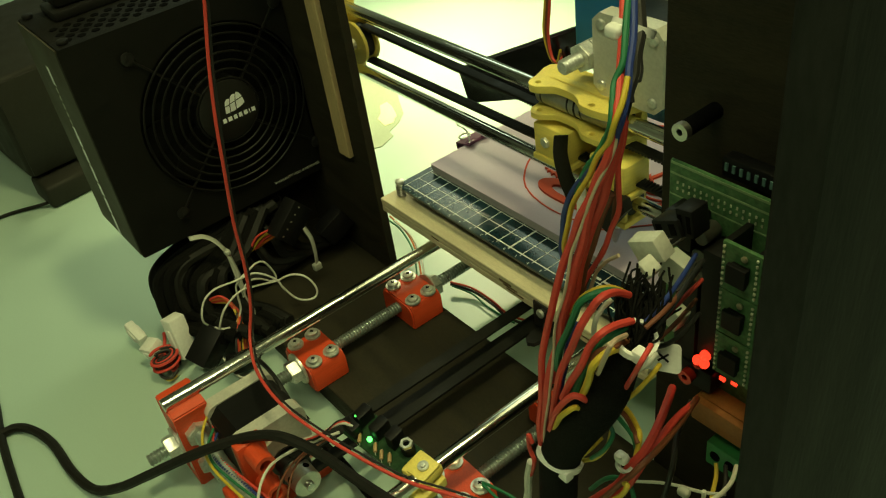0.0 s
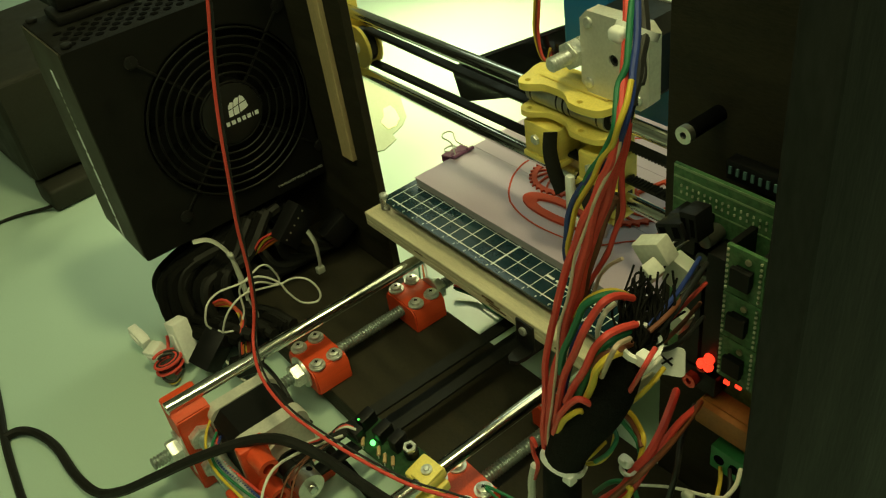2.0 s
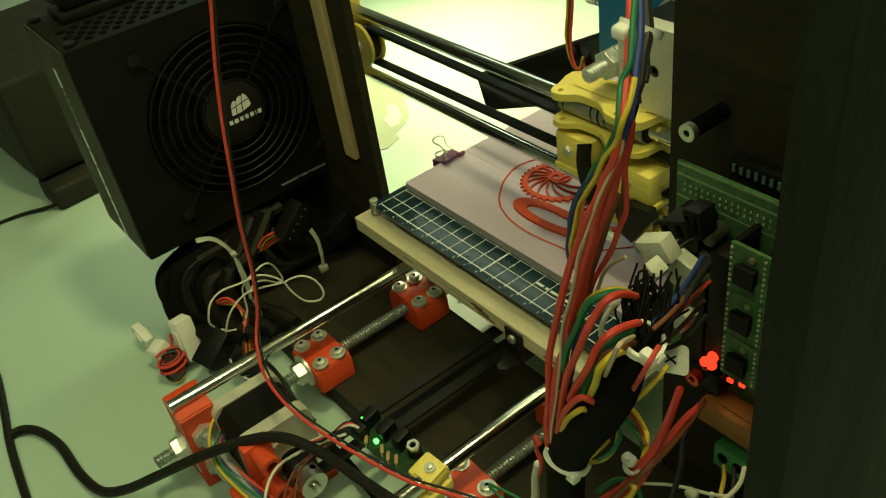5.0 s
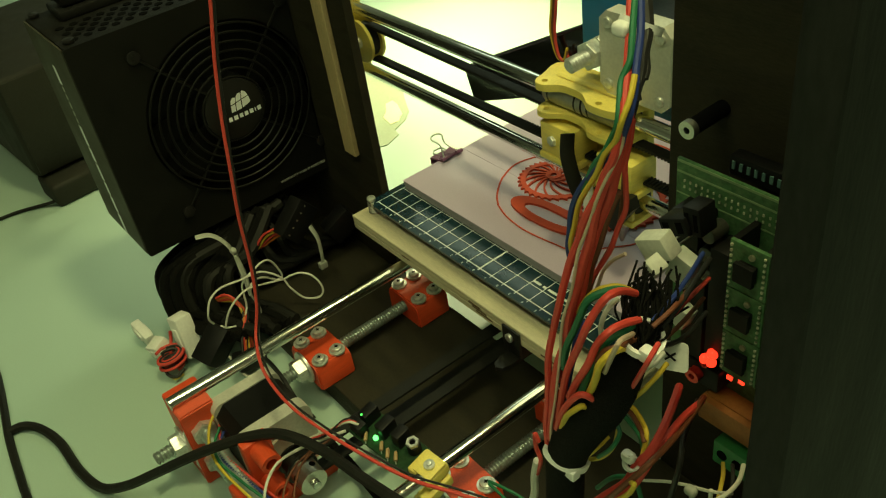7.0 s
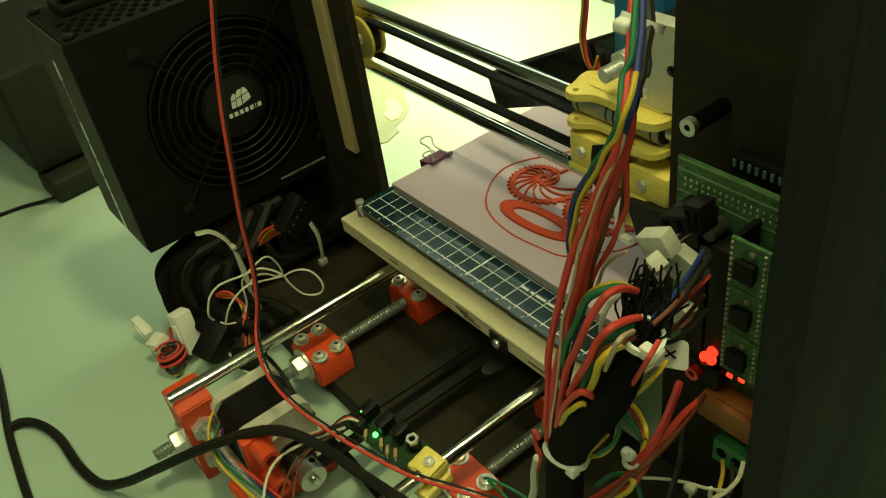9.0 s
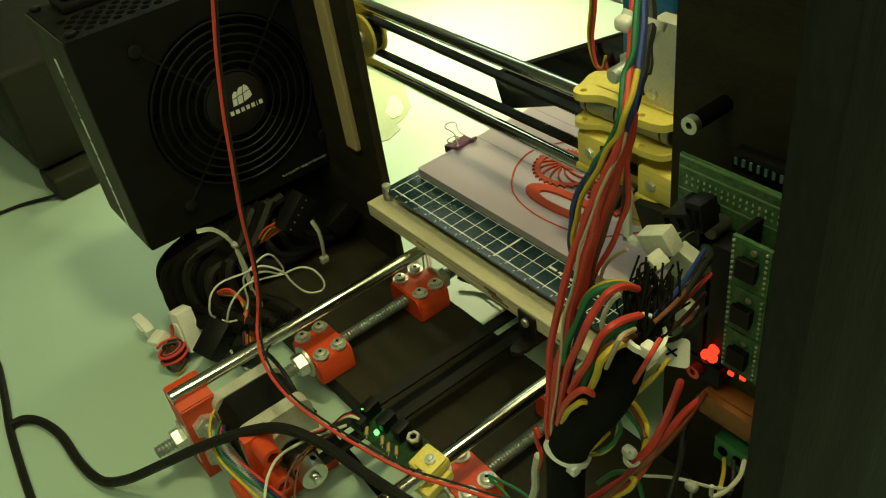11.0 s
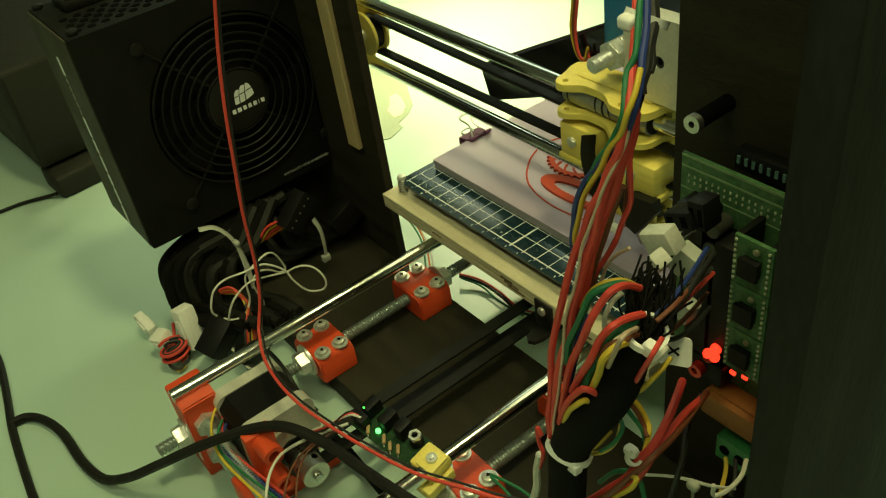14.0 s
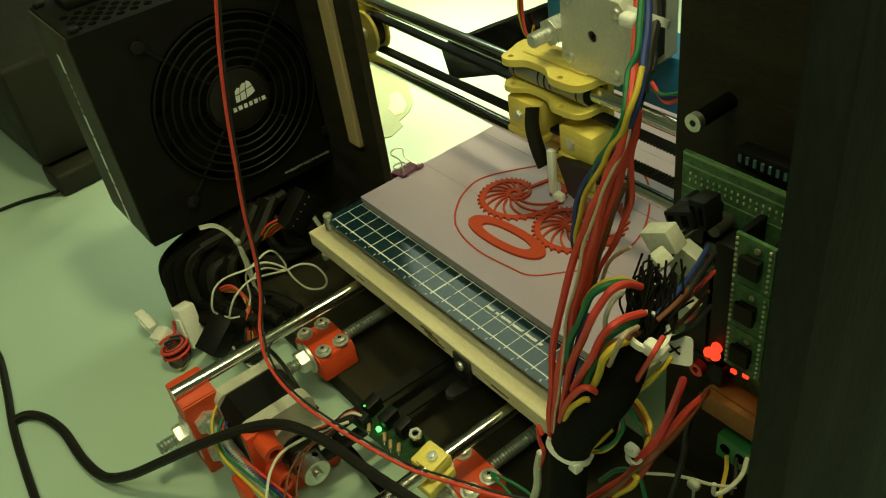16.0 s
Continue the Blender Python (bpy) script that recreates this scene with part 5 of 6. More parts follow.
# White nylon made duller: the shade on the plugs is in this colour.
M_PLUG = mat("shaded_white_nylon", (0.60, 0.60, 0.52), 0.5, vary=0.12, scale=120, bump=0.15)


def plug(c, size, ang, mm, label):
    t = thing("wire_plug", label, "plug", "wire plugs")
    t.matrix_world = Matrix.Translation(c) @ pose(0, 0, 0, *ang)
    a, b, h = size
    part("housing", box(-a, a, -b, b, -h, h, 0.0007), mm, t)
    for k in (-0.5, 0.5) if mm is M_CHIP else ():
        part("slot", box(a * k - a * 0.22, a * k + a * 0.22, -b - 0.0002, -b + 0.0002, -h * 0.6, h * 0.6), M_HOLE, t, smooth=False)
    return t


plug((0.1612, -0.0620, 0.2159), (0.0062, 0.0032, 0.0045), (10, -28, 0), M_PLUG, "white plastic plug on the controller board")
plug((0.1657, -0.0540, 0.2039), (0.0045, 0.003, 0.006), (0, 15, 0), M_TIE, "grey-white plastic plug on the controller board")
plug((0.1563, -0.0440, 0.2128), (0.006, 0.0045, 0.0035), (0, -25, 0), M_CHIP, "black plug on the controller board")
plug((0.1623, -0.0420, 0.2169), (0.0035, 0.0045, 0.0055), (0, -10, 0), M_CHIP, "black plug on the controller board")
plug((0.1685, -0.0720, 0.2171), (0.003, 0.0028, 0.003), (20, 30, 0), M_PLUG, "small white plug among frayed strands")
plug((0.1637, -0.0500, 0.1780), (0.003, 0.003, 0.0045), (0, 20, 0), M_TIE, "grey-white plastic plug on the controller board")


def wire_flag():
    t = thing("wire_flag", "white paper flag label with a handwritten mark on a wire", "label flag")
    c = Vector((0.1838, -0.0820, 0.1947))
    t.matrix_world = Matrix.Translation(c) @ pose(0, 0, 0, -25, -12, 18)
    part("paper", prism(rounded(-0.0058, 0.0058, -0.0048, 0.0048, 0.0016), -0.0003, 0.0003, m=Matrix(((1, 0, 0, 0), (0, 0, 1, 0), (0, 1, 0, 0), (0, 0, 0, 1)))), M_WHITE, t, smooth=False)
    for a, dx in ((35, 0.0), (-35, 0.0)):
        bm = box(-0.0022, 0.0022, -0.0006, -0.0004, -0.00035, 0.00035)
        bmesh.ops.transform(bm, matrix=pose(dx, 0, 0, 0, a, 0), verts=bm.verts)
        part("ink_bar", bm, M_CHIP, t, smooth=False)
    return t


wire_flag()
wires("power_leads", "thick red and dark leads running to the controller power terminals", "power leads", (
    (M_WR, 0.0016, ((0.1632, -0.0500, 0.1405), (0.1706, -0.0620, 0.1480), (0.1775, -0.0760, 0.1512), (0.1798, -0.0860, 0.1479), (0.1770, -0.0900, 0.1411), (0.1735, -0.0920, 0.1299), (0.1673, -0.0960, 0.1199), (0.1564, -0.0960, 0.1011))),
    (M_WR, 0.0014, ((0.1682, -0.0420, 0.1297), (0.1738, -0.0600, 0.1402), (0.1774, -0.0740, 0.1433), (0.1778, -0.0820, 0.1395), (0.1740, -0.0880, 0.1250), (0.1648, -0.0920, 0.1076))),
    (M_WBROWN, 0.0012, ((0.1691, -0.0420, 0.1327), (0.1742, -0.0580, 0.1367), (0.1803, -0.0760, 0.1444), (0.1837, -0.0920, 0.1490), (0.1784, -0.0960, 0.1383), (0.1677, -0.0980, 0.1181), (0.1551, -0.0980, 0.0981))),
    (M_WBLACK, 0.0012, ((0.1652, -0.0400, 0.1265), (0.1713, -0.0560, 0.1245), (0.1771, -0.0660, 0.1180), (0.1746, -0.0700, 0.0904))),
    (M_WY, 0.0010, ((0.1600, -0.0800, 0.1539), (0.1632, -0.0760, 0.1487), (0.1664, -0.0740, 0.1403), (0.1695, -0.0760, 0.1382), (0.1709, -0.0800, 0.1316))),
    (M_WBROWN, 0.0010, ((0.1594, -0.0800, 0.1516), (0.1632, -0.0770, 0.1465), (0.1668, -0.0760, 0.1391), (0.1702, -0.0780, 0.1373))),
    (M_WG, 0.0009, ((0.1585, -0.0800, 0.1491), (0.1622, -0.0780, 0.1433), (0.1669, -0.0770, 0.1378), (0.1697, -0.0780, 0.1320))),
    (M_WG, 0.0010, ((0.1550, -0.0880, 0.1050), (0.1627, -0.0880, 0.1184), (0.1680, -0.0860, 0.1223), (0.1736, -0.0860, 0.1228), (0.1782, -0.0880, 0.1171))),
    (M_WY, 0.0010, ((0.1701, -0.0960, 0.1178), (0.1802, -0.0980, 0.1351), (0.1828, -0.0980, 0.1427), (0.1797, -0.0960, 0.1395))),
    (M_WW, 0.0009, ((0.1919, -0.0460, 0.1153), (0.1953, -0.0540, 0.1155), (0.1951, -0.0620, 0.1142), (0.1925, -0.0660, 0.1127), (0.1920, -0.0660, 0.1184))),
    (M_WY, 0.0009, ((0.1816, -0.0440, 0.1058), (0.1848, -0.0480, 0.1035), (0.1889, -0.0560, 0.1024), (0.1910, -0.0600, 0.0975))),
    (M_WBLACK, 0.0009, ((0.1859, -0.0440, 0.1081), (0.1905, -0.0500, 0.1072), (0.1933, -0.0560, 0.1032))),
    (M_WW, 0.0007, ((0.1541, -0.0600, 0.0830), (0.1660, -0.0600, 0.0935), (0.1758, -0.0600, 0.1007), (0.1876, -0.0600, 0.1078), (0.1960, -0.0580, 0.1127))),
))
tie_at((0.1786, -0.0600, 0.0998), (1, 0, 0.1), 0.002, (0.1803, -0.0620, 0.1029), M_TIE, (0.1805, -0.0620, 0.0905))
tie_at((0.1761, -0.0920, 0.1430), (0.6, 0, 0.8), 0.003, (0.1768, -0.0940, 0.1492), M_WHITE, (0.1789, -0.0980, 0.1555))

# ---- cables nearer the camera and round the motor ----
wires("twin_lead", "red and black twin lead hanging across the power supply and motor", "cable", (
    (M_WR, 0.0009, ((-0.0720, -0.0963, 0.2662), (-0.0720, -0.0984, 0.2562), (-0.0720, -0.1048, 0.2303), (-0.0700, -0.1109, 0.2031), (-0.0680, -0.1155, 0.1766), (-0.0680, -0.1195, 0.1469), (-0.0680, -0.1216, 0.1176), (-0.0660, -0.1264, 0.0932), (-0.0600, -0.1349, 0.0770), (-0.0339, -0.1444, 0.0780), (-0.0052, -0.1471, 0.0780), (0.0230, -0.1440, 0.0780), (0.0532, -0.1375, 0.0780), (0.0790, -0.1300, 0.0780), (0.0983, -0.1220, 0.0800), (0.1175, -0.1122, 0.0800), (0.1343, -0.1013, 0.0800))),
    (M_WBLACK, 0.0006, ((-0.0750, -0.0941, 0.2648), (-0.0750, -0.0955, 0.2544), (-0.0750, -0.1018, 0.2283), (-0.0740, -0.1075, 0.2002), (-0.0720, -0.1125, 0.1734), (-0.0720, -0.1167, 0.1435), (-0.0710, -0.1191, 0.1144), (-0.0690, -0.1240, 0.0897), (-0.0620, -0.1325, 0.0739), (-0.0352, -0.1418, 0.0760), (-0.0069, -0.1446, 0.0760), (0.0201, -0.1414, 0.0760), (0.0502, -0.1349, 0.0760), (0.0763, -0.1274, 0.0760), (0.0958, -0.1193, 0.0780), (0.1151, -0.1097, 0.0780), (0.1318, -0.0991, 0.0780))),
))
wires("black_mains_cable", "thick black cable lying on the bench and over the motor", "cable", (
    (M_RUBBER, 0.0029, ((-0.1895, -0.2695, 0.0030), (-0.1867, -0.2607, 0.0040), (-0.1762, -0.2528, 0.0040), (-0.1543, -0.2470, 0.0040), (-0.1223, -0.2455, 0.0040), (-0.0981, -0.2404, 0.0060), (-0.0781, -0.2294, 0.0160), (-0.0577, -0.2132, 0.0320), (-0.0354, -0.1935, 0.0500), (-0.0209, -0.1747, 0.0580), (-0.0069, -0.1619, 0.0640), (0.0080, -0.1543, 0.0680), (0.0308, -0.1477, 0.0700), (0.0577, -0.1448, 0.0740), (0.0820, -0.1419, 0.0780), (0.1028, -0.1383, 0.0800))),
))
wires("thin_bench_cable", "black cable running along the bench edge", "cable", (
    (M_RUBBER, 0.0026, ((-0.2936, -0.2602, 0.0030), (-0.2595, -0.2589, 0.0030), (-0.2201, -0.2645, 0.0030), (-0.1854, -0.2707, 0.0030), (-0.1464, -0.2751, 0.0030), (-0.1006, -0.2790, 0.0030))),
))
wires("motor_leads", "four thin coloured motor leads curving past the stepper motor", "motor leads", (
    (M_WY, 0.0008, ((-0.0616, -0.1346, 0.0460), (-0.0630, -0.1480, 0.0490), (-0.0600, -0.1640, 0.0500), (-0.0528, -0.1765, 0.0480), (-0.0405, -0.1843, 0.0460), (-0.0256, -0.1869, 0.0440), (-0.0053, -0.1856, 0.0440), (0.0192, -0.1824, 0.0440))),
    (M_WG, 0.0008, ((-0.0495, -0.1741, 0.0440), (-0.0404, -0.1818, 0.0440), (-0.0276, -0.1852, 0.0440), (-0.0074, -0.1828, 0.0440), (0.0193, -0.1776, 0.0440))),
    (M_WBLUE, 0.0008, ((-0.0470, -0.1732, 0.0420), (-0.0389, -0.1808, 0.0420), (-0.0260, -0.1829, 0.0430), (-0.0045, -0.1797, 0.0430), (0.0230, -0.1750, 0.0430))),
    (M_WR, 0.0008, ((-0.0554, -0.1718, 0.0420), (-0.0417, -0.1780, 0.0420), (-0.0268, -0.1805, 0.0430), (-0.0043, -0.1774, 0.0430), (0.0244, -0.1726, 0.0430))),
    (M_WG, 0.0007, ((-0.0601, -0.1333, 0.0400), (-0.0477, -0.1347, 0.0400), (-0.0403, -0.1350, 0.0340), (-0.0330, -0.1348, 0.0300))),
    (M_WW, 0.0008, ((0.0143, -0.1284, 0.0560), (0.0081, -0.1408, 0.0540), (0.0032, -0.1524, 0.0520), (0.0032, -0.1644, 0.0520), (0.0107, -0.1753, 0.0520), (0.0258, -0.1861, 0.0520))),
    (M_WBROWN, 0.0006, ((0.0114, -0.1359, 0.0540), (0.0102, -0.1479, 0.0520), (0.0122, -0.1566, 0.0500), (0.0192, -0.1647, 0.0480), (0.0303, -0.1729, 0.0460))),
    (M_WBROWN, 0.0006, ((0.0081, -0.1449, 0.0520), (0.0100, -0.1587, 0.0500), (0.0157, -0.1684, 0.0480), (0.0259, -0.1775, 0.0460))),
    (M_WW, 0.0008, ((-0.0768, -0.1305, 0.0440), (-0.0580, -0.1320, 0.0420), (-0.0409, -0.1316, 0.0380), (-0.0282, -0.1290, 0.0340))),
    (M_WBLACK, 0.0014, ((-0.0975, -0.1274, 0.0360), (-0.0785, -0.1268, 0.0400), (-0.0575, -0.1284, 0.0420), (-0.0417, -0.1298, 0.0360), (-0.0289, -0.1277, 0.0300))),
))
t_ = wires("braided_lead", "black braided lead lying behind the belt", "cable", (
    (M_MESH, 0.0026, ((-0.0248, -0.1241, 0.0080), (-0.0057, -0.1239, 0.0080), (0.0150, -0.1251, 0.0080), (0.0397, -0.1279, 0.0140), (0.0572, -0.1296, 0.0140))),
))
wires("front_loom", "thin coloured wires drooping below the bed", "wire loom", (
    (M_WR, 0.0008, ((-0.0850, 0.0211, 0.0080), (-0.0705, 0.0285, 0.0060), (-0.0524, 0.0306, 0.0040), (-0.0332, 0.0289, 0.0040), (-0.0148, 0.0348, 0.0040))),
    (M_WBLACK, 0.0009, ((-0.0851, 0.0209, 0.0060), (-0.0702, 0.0279, 0.0040), (-0.0506, 0.0290, 0.0030), (-0.0316, 0.0273, 0.0030), (-0.0129, 0.0329, 0.0030))),
    (M_WG, 0.0007, ((-0.0828, 0.0205, 0.0060), (-0.0679, 0.0259, 0.0040), (-0.0490, 0.0250, 0.0030), (-0.0252, 0.0265, 0.0030))),
    (M_WG, 0.0007, ((-0.1672, 0.0276, 0.0200), (-0.1520, 0.0290, 0.0160), (-0.1282, 0.0214, 0.0140), (-0.1073, 0.0086, 0.0120), (-0.0924, -0.0029, 0.0120))),
    (M_WORANGE, 0.0007, ((-0.1686, 0.0313, 0.0200), (-0.1458, 0.0298, 0.0160), (-0.1233, 0.0213, 0.0140), (-0.1023, 0.0088, 0.0120), (-0.0901, -0.0007, 0.0120))),
    (M_WW, 0.0007, ((-0.1614, 0.0298, 0.0200), (-0.1407, 0.0296, 0.0160), (-0.1155, 0.0194, 0.0140), (-0.0925, 0.0053, 0.0120))),
))
wires("ground_wire", "two thin green wires on the rod clamp", "wire", (
    (M_WG, 0.0008, ((0.0805, -0.0891, 0.0400), (0.0887, -0.0877, 0.0420), (0.0984, -0.0853, 0.0420), (0.1093, -0.0843, 0.0420))),
    (M_WG, 0.0008, ((0.0816, -0.0900, 0.0400), (0.0902, -0.0909, 0.0420), (0.0970, -0.0915, 0.0420), (0.1051, -0.0933, 0.0420))),
))

# ---- cables under the power supply ----
rnd = random.Random(11)


def cable_mass():
    t = thing("psu_cable_bundle", "dark bundle of sleeved power cables under the power supply", "cable bundle")
    for i in range(18):
        dx, dy = rnd.uniform(-0.014, 0.014), rnd.uniform(-0.004, 0.012) + (0.012 if i > 8 else 0)
        x = -0.200 + dx
        pts = [(x, -0.06 + dy, 0.066), (x + 0.004, -0.10 + dy, 0.061), (x + 0.002, -0.134 + dy * 0.8, 0.052 + 0.3 * dx), (x + 0.006, -0.143 + dy * 0.8, 0.036), (x + 0.016, -0.142 + dy, 0.02), (x + 0.034, -0.136 + dy, 0.024 + 0.2 * dy), (x + 0.062, -0.126 + dy, 0.027)]
        part("cable", tube(pts, 0.0042, 8, 6), M_MESH if i % 2 else M_RUBBER, t)
    for i in range(6):
        y = -0.045 - 0.012 * i
        part("cable", tube([(-0.205, y, 0.07), (-0.185 + 0.004 * (i % 3), y + 0.008, 0.05), (-0.172, y + 0.012, 0.034), (-0.168, y + 0.03, 0.028), (-0.175, y + 0.05, 0.026)], 0.0034, 8, 6), M_RUBBER, t)
    # inner loops and hanging folds
    for i in range(16):
        dx, dy = rnd.uniform(-0.012, 0.012), rnd.uniform(-0.012, 0.012)
        x, y = -0.186 + dx, -0.100 + dy
        pts = [(x - 0.01, y + 0.03, 0.069), (x + 0.002, y + 0.004, 0.064 - abs(dx)), (x + 0.008, y - 0.018, 0.05), (x + 0.010 + dx * 0.3, y - 0.022, 0.03), (x + 0.02, y - 0.014, 0.014 + abs(dy)), (x + 0.036, y - 0.004, 0.012 + abs(dx)), (x + 0.056, y, 0.024)]
        part("cable", tube(pts, 0.004, 8, 6), M_MESH if i % 3 else M_RUBBER, t)
    cols = (M_WR, M_WORANGE, M_WR, M_WY, M_WBLACK, M_WORANGE, M_WR, M_WBLACK)
    for i, c in enumerate(cols):
        o = 0.0017 * (i - 4)
        part("wire", tube([(-0.158 + o, -0.118 + o, 0.036), (-0.145 + o, -0.113 + o * 0.4, 0.036 - o), (-0.132 + o, -0.118 - o, 0.028), (-0.122 + o * 0.8, -0.126 - o, 0.014)], 0.0009, 7, 5), c, t)
    for i, c in enumerate((M_WR, M_WY, M_WR, M_WORANGE)):
        o = 0.0022 * i
        part("wire", tube([(-0.172, -0.082 + o, 0.05), (-0.168, -0.075 + o, 0.061 - o), (-0.162, -0.068 + o, 0.066 - o)], 0.0009, 7, 5), c, t)
    return t


cable_mass()


def black_connector(c, size, ang, pins, label):
    t = thing("power_connector", label, "connector", "black power connectors")
    t.matrix_world = Matrix.Translation(c) @ pose(0, 0, 0, *ang)
    a, b, h = size
    part("housing", box(-a, a, -b, b, -h, h, 0.0009), M_CHIP, t)
    part("latch", box(-a - 0.0016, -a, -b * 0.5, b * 0.5, -h * 0.7, h * 0.5, 0.0004), M_CHIP, t)
    for i in range(pins):
        y = -b + (i + 0.5) * 2 * b / pins
        part("pin", box(a, a + 0.0003, y - 0.0005, y + 0.0005, h * 0.35, h * 0.35 + 0.001), M_GOLD, t, smooth=False)
    return t


black_connector((-0.1600, -0.0521, 0.0659), (0.006, 0.014, 0.0095), (38, 0, 8), 5, "black multi-pin power connector under the power supply")
black_connector((-0.1600, -0.0201, 0.0448), (0.006, 0.011, 0.0085), (30, 0, -6), 0, "black power connector beside the upright")
black_connector((-0.1400, -0.1386, 0.0210), (0.008, 0.013, 0.008), (35, 10, 20), 0, "black connector lying among cables")
black_connector((-0.1180, -0.1268, 0.0148), (0.006, 0.010, 0.005), (-25, 0, 10), 0, "black connector lying on the bench")
tie_at((-0.1600, -0.0991, 0.0385), (0.2, 1, 0.2), 0.006, (-0.1620, -0.0996, 0.0657), M_TIE, (-0.1500, -0.1020, 0.0351))
t_ = thing("cable_tie", "grey nylon cable tie hanging from the connector", "cable tie", "cable ties")
part("band", tube([(-0.1520, -0.0463, 0.0609), (-0.1480, -0.0450, 0.0524), (-0.1460, -0.0458, 0.0415), (-0.1460, -0.0468, 0.0320)], 0.0022, 6, 6, flat=0.35), M_TIE, t_)
q_ = Vector((-0.1460, -0.0471, 0.0307))
part("head", box(q_.x - 0.002, q_.x + 0.002, q_.y - 0.003, q_.y + 0.003, q_.z - 0.0026, q_.z + 0.0026, 0.0007), M_TIE, t_)
t_ = thing("cable_tie", "grey nylon cable tie under the power supply", "cable tie", "cable ties")
part("band", tube([(-0.1720, -0.1173, 0.0820), (-0.1700, -0.1086, 0.0799), (-0.1660, -0.1029, 0.0740), (-0.1620, -0.0996, 0.0642), (-0.1560, -0.0992, 0.0508), (-0.1500, -0.1012, 0.0406)], 0.0026, 6, 6, flat=0.35), M_TIE, t_)
wires("white_wire_loop", "thin white wire looped under the power supply", "wire", (
    (M_WW, 0.0007, ((-0.138, -0.132, 0.024), (-0.136, -0.125, 0.041), (-0.136, -0.118, 0.048), (-0.136, -0.108, 0.052), (-0.137, -0.097, 0.049), (-0.137, -0.082, 0.044), (-0.134, -0.077, 0.046), (-0.129, -0.072, 0.048), (-0.124, -0.067, 0.046), (-0.120, -0.064, 0.040), (-0.118, -0.064, 0.034), (-0.119, -0.067, 0.030), (-0.121, -0.073, 0.031),
                    (-0.123, -0.078, 0.035), (-0.125, -0.083, 0.045), (-0.127, -0.085, 0.052), (-0.130, -0.090, 0.058), (-0.134, -0.096, 0.061), (-0.137, -0.102, 0.060), (-0.139, -0.108, 0.059), (-0.139, -0.122, 0.061), (-0.138, -0.131, 0.058), (-0.136, -0.136, 0.051), (-0.136, -0.137, 0.045), (-0.137, -0.135, 0.040))),
    (M_WW, 0.0007, ((-0.139, -0.131, 0.034), (-0.137, -0.127, 0.031), (-0.137, -0.120, 0.029), (-0.138, -0.114, 0.032), (-0.140, -0.110, 0.037), (-0.141, -0.109, 0.045), (-0.141, -0.108, 0.053), (-0.139, -0.105, 0.058), (-0.137, -0.098, 0.063), (-0.137, -0.091, 0.065), (-0.138, -0.086, 0.062), (-0.140, -0.082, 0.053),
                    (-0.141, -0.080, 0.044), (-0.141, -0.084, 0.043), (-0.139, -0.092, 0.051), (-0.137, -0.099, 0.055), (-0.137, -0.104, 0.052), (-0.138, -0.105, 0.044), (-0.140, -0.102, 0.031), (-0.141, -0.102, 0.025))),
))
wires("white_lead", "thin white and brown lead reaching the bench connectors", "wire", (
    (M_WW, 0.0008, ((-0.1335, -0.1343, 0.0120), (-0.1196, -0.1352, 0.0120), (-0.1049, -0.1341, 0.0140), (-0.0941, -0.1267, 0.0240))),
))


def white_connector(c, size, ang):
    t = thing("white_connector", "translucent white plastic wire connector lying on the bench", "connector", "white connectors")
    t.matrix_world = Matrix.Translation(c) @ pose(0, 0, 0, *ang)
    a, b, h = size
    part("housing", box(-a, a, -b, b, -h, h, 0.0012), M_WHITE, t)
    part("rib", box(-a * 0.5, a * 0.5, -b - 0.001, b + 0.001, -h * 0.5, h * 0.5, 0.0006), M_WHITE, t)
    return t


white_connector((-0.1640, -0.1485, 0.0220), (0.0060, 0.0062, 0.0150), (-6, -14, 12))
white_connector((-0.2050, -0.1668, 0.0100), (0.0100, 0.0034, 0.0045), (0, 12, 6))
white_connector((-0.1775, -0.1650, 0.0125), (0.0060, 0.0058, 0.0060), (12, -14, 20))
rows_ = []
for k, (mm, dr) in enumerate(((M_WR, 0.0), (M_WBLACK, 0.0016), (M_WR, 0.003), (M_WBLACK, -0.0014))):
    c = Vector((-0.1604, -0.1635, 0.0090))
    pts = [c + Vector(((0.0040 + dr) * math.cos(a * 0.7 + k), (0.0062 + dr) * math.sin(a * 0.7 + k), 0.0006 * a - 0.004 + 0.001 * k)) for a in range(22)]
    rows_.append((mm, 0.0011, pts))
wires("coiled_lead", "coiled red and black lead on the bench", "wire coil", rows_ + [
    (M_WR, 0.0011, ((-0.1780, -0.1546, 0.0200), (-0.1718, -0.1573, 0.0180), (-0.1665, -0.1615, 0.0140), (-0.1585, -0.1621, 0.0120))),
    (M_WBLACK, 0.0011, ((-0.1665, -0.1671, 0.0100), (-0.1573, -0.1709, 0.0060), (-0.1507, -0.1668, 0.0050), (-0.1536, -0.1601, 0.0060))),
    (M_WY, 0.0009, ((-0.1613, -0.1707, 0.0040), (-0.1512, -0.1682, 0.0040), (-0.1515, -0.1626, 0.0040))),
])


# ---- things behind the printer ----
def speaker():
    t = thing("desk_speaker", "dark desktop speaker with a flared foot on the bench", "speaker")
    t.matrix_world = pose(-0.460, -0.1545, 0, 0, 0, 4)
    part("body", box(-0.190, 0.0, 0.0, 0.135, 0.0222, 0.118, 0.006, 4), M_SPK, t)
    part("foot", box(-0.014, 0.024, 0.001, 0.046, 0.0, 0.022, 0.004, 3), M_SPK, t)
    part("front_grille", box(0.0002, 0.0025, 0.003, 0.132, 0.026, 0.115, 0.0008), M_SPK, t)
    return t


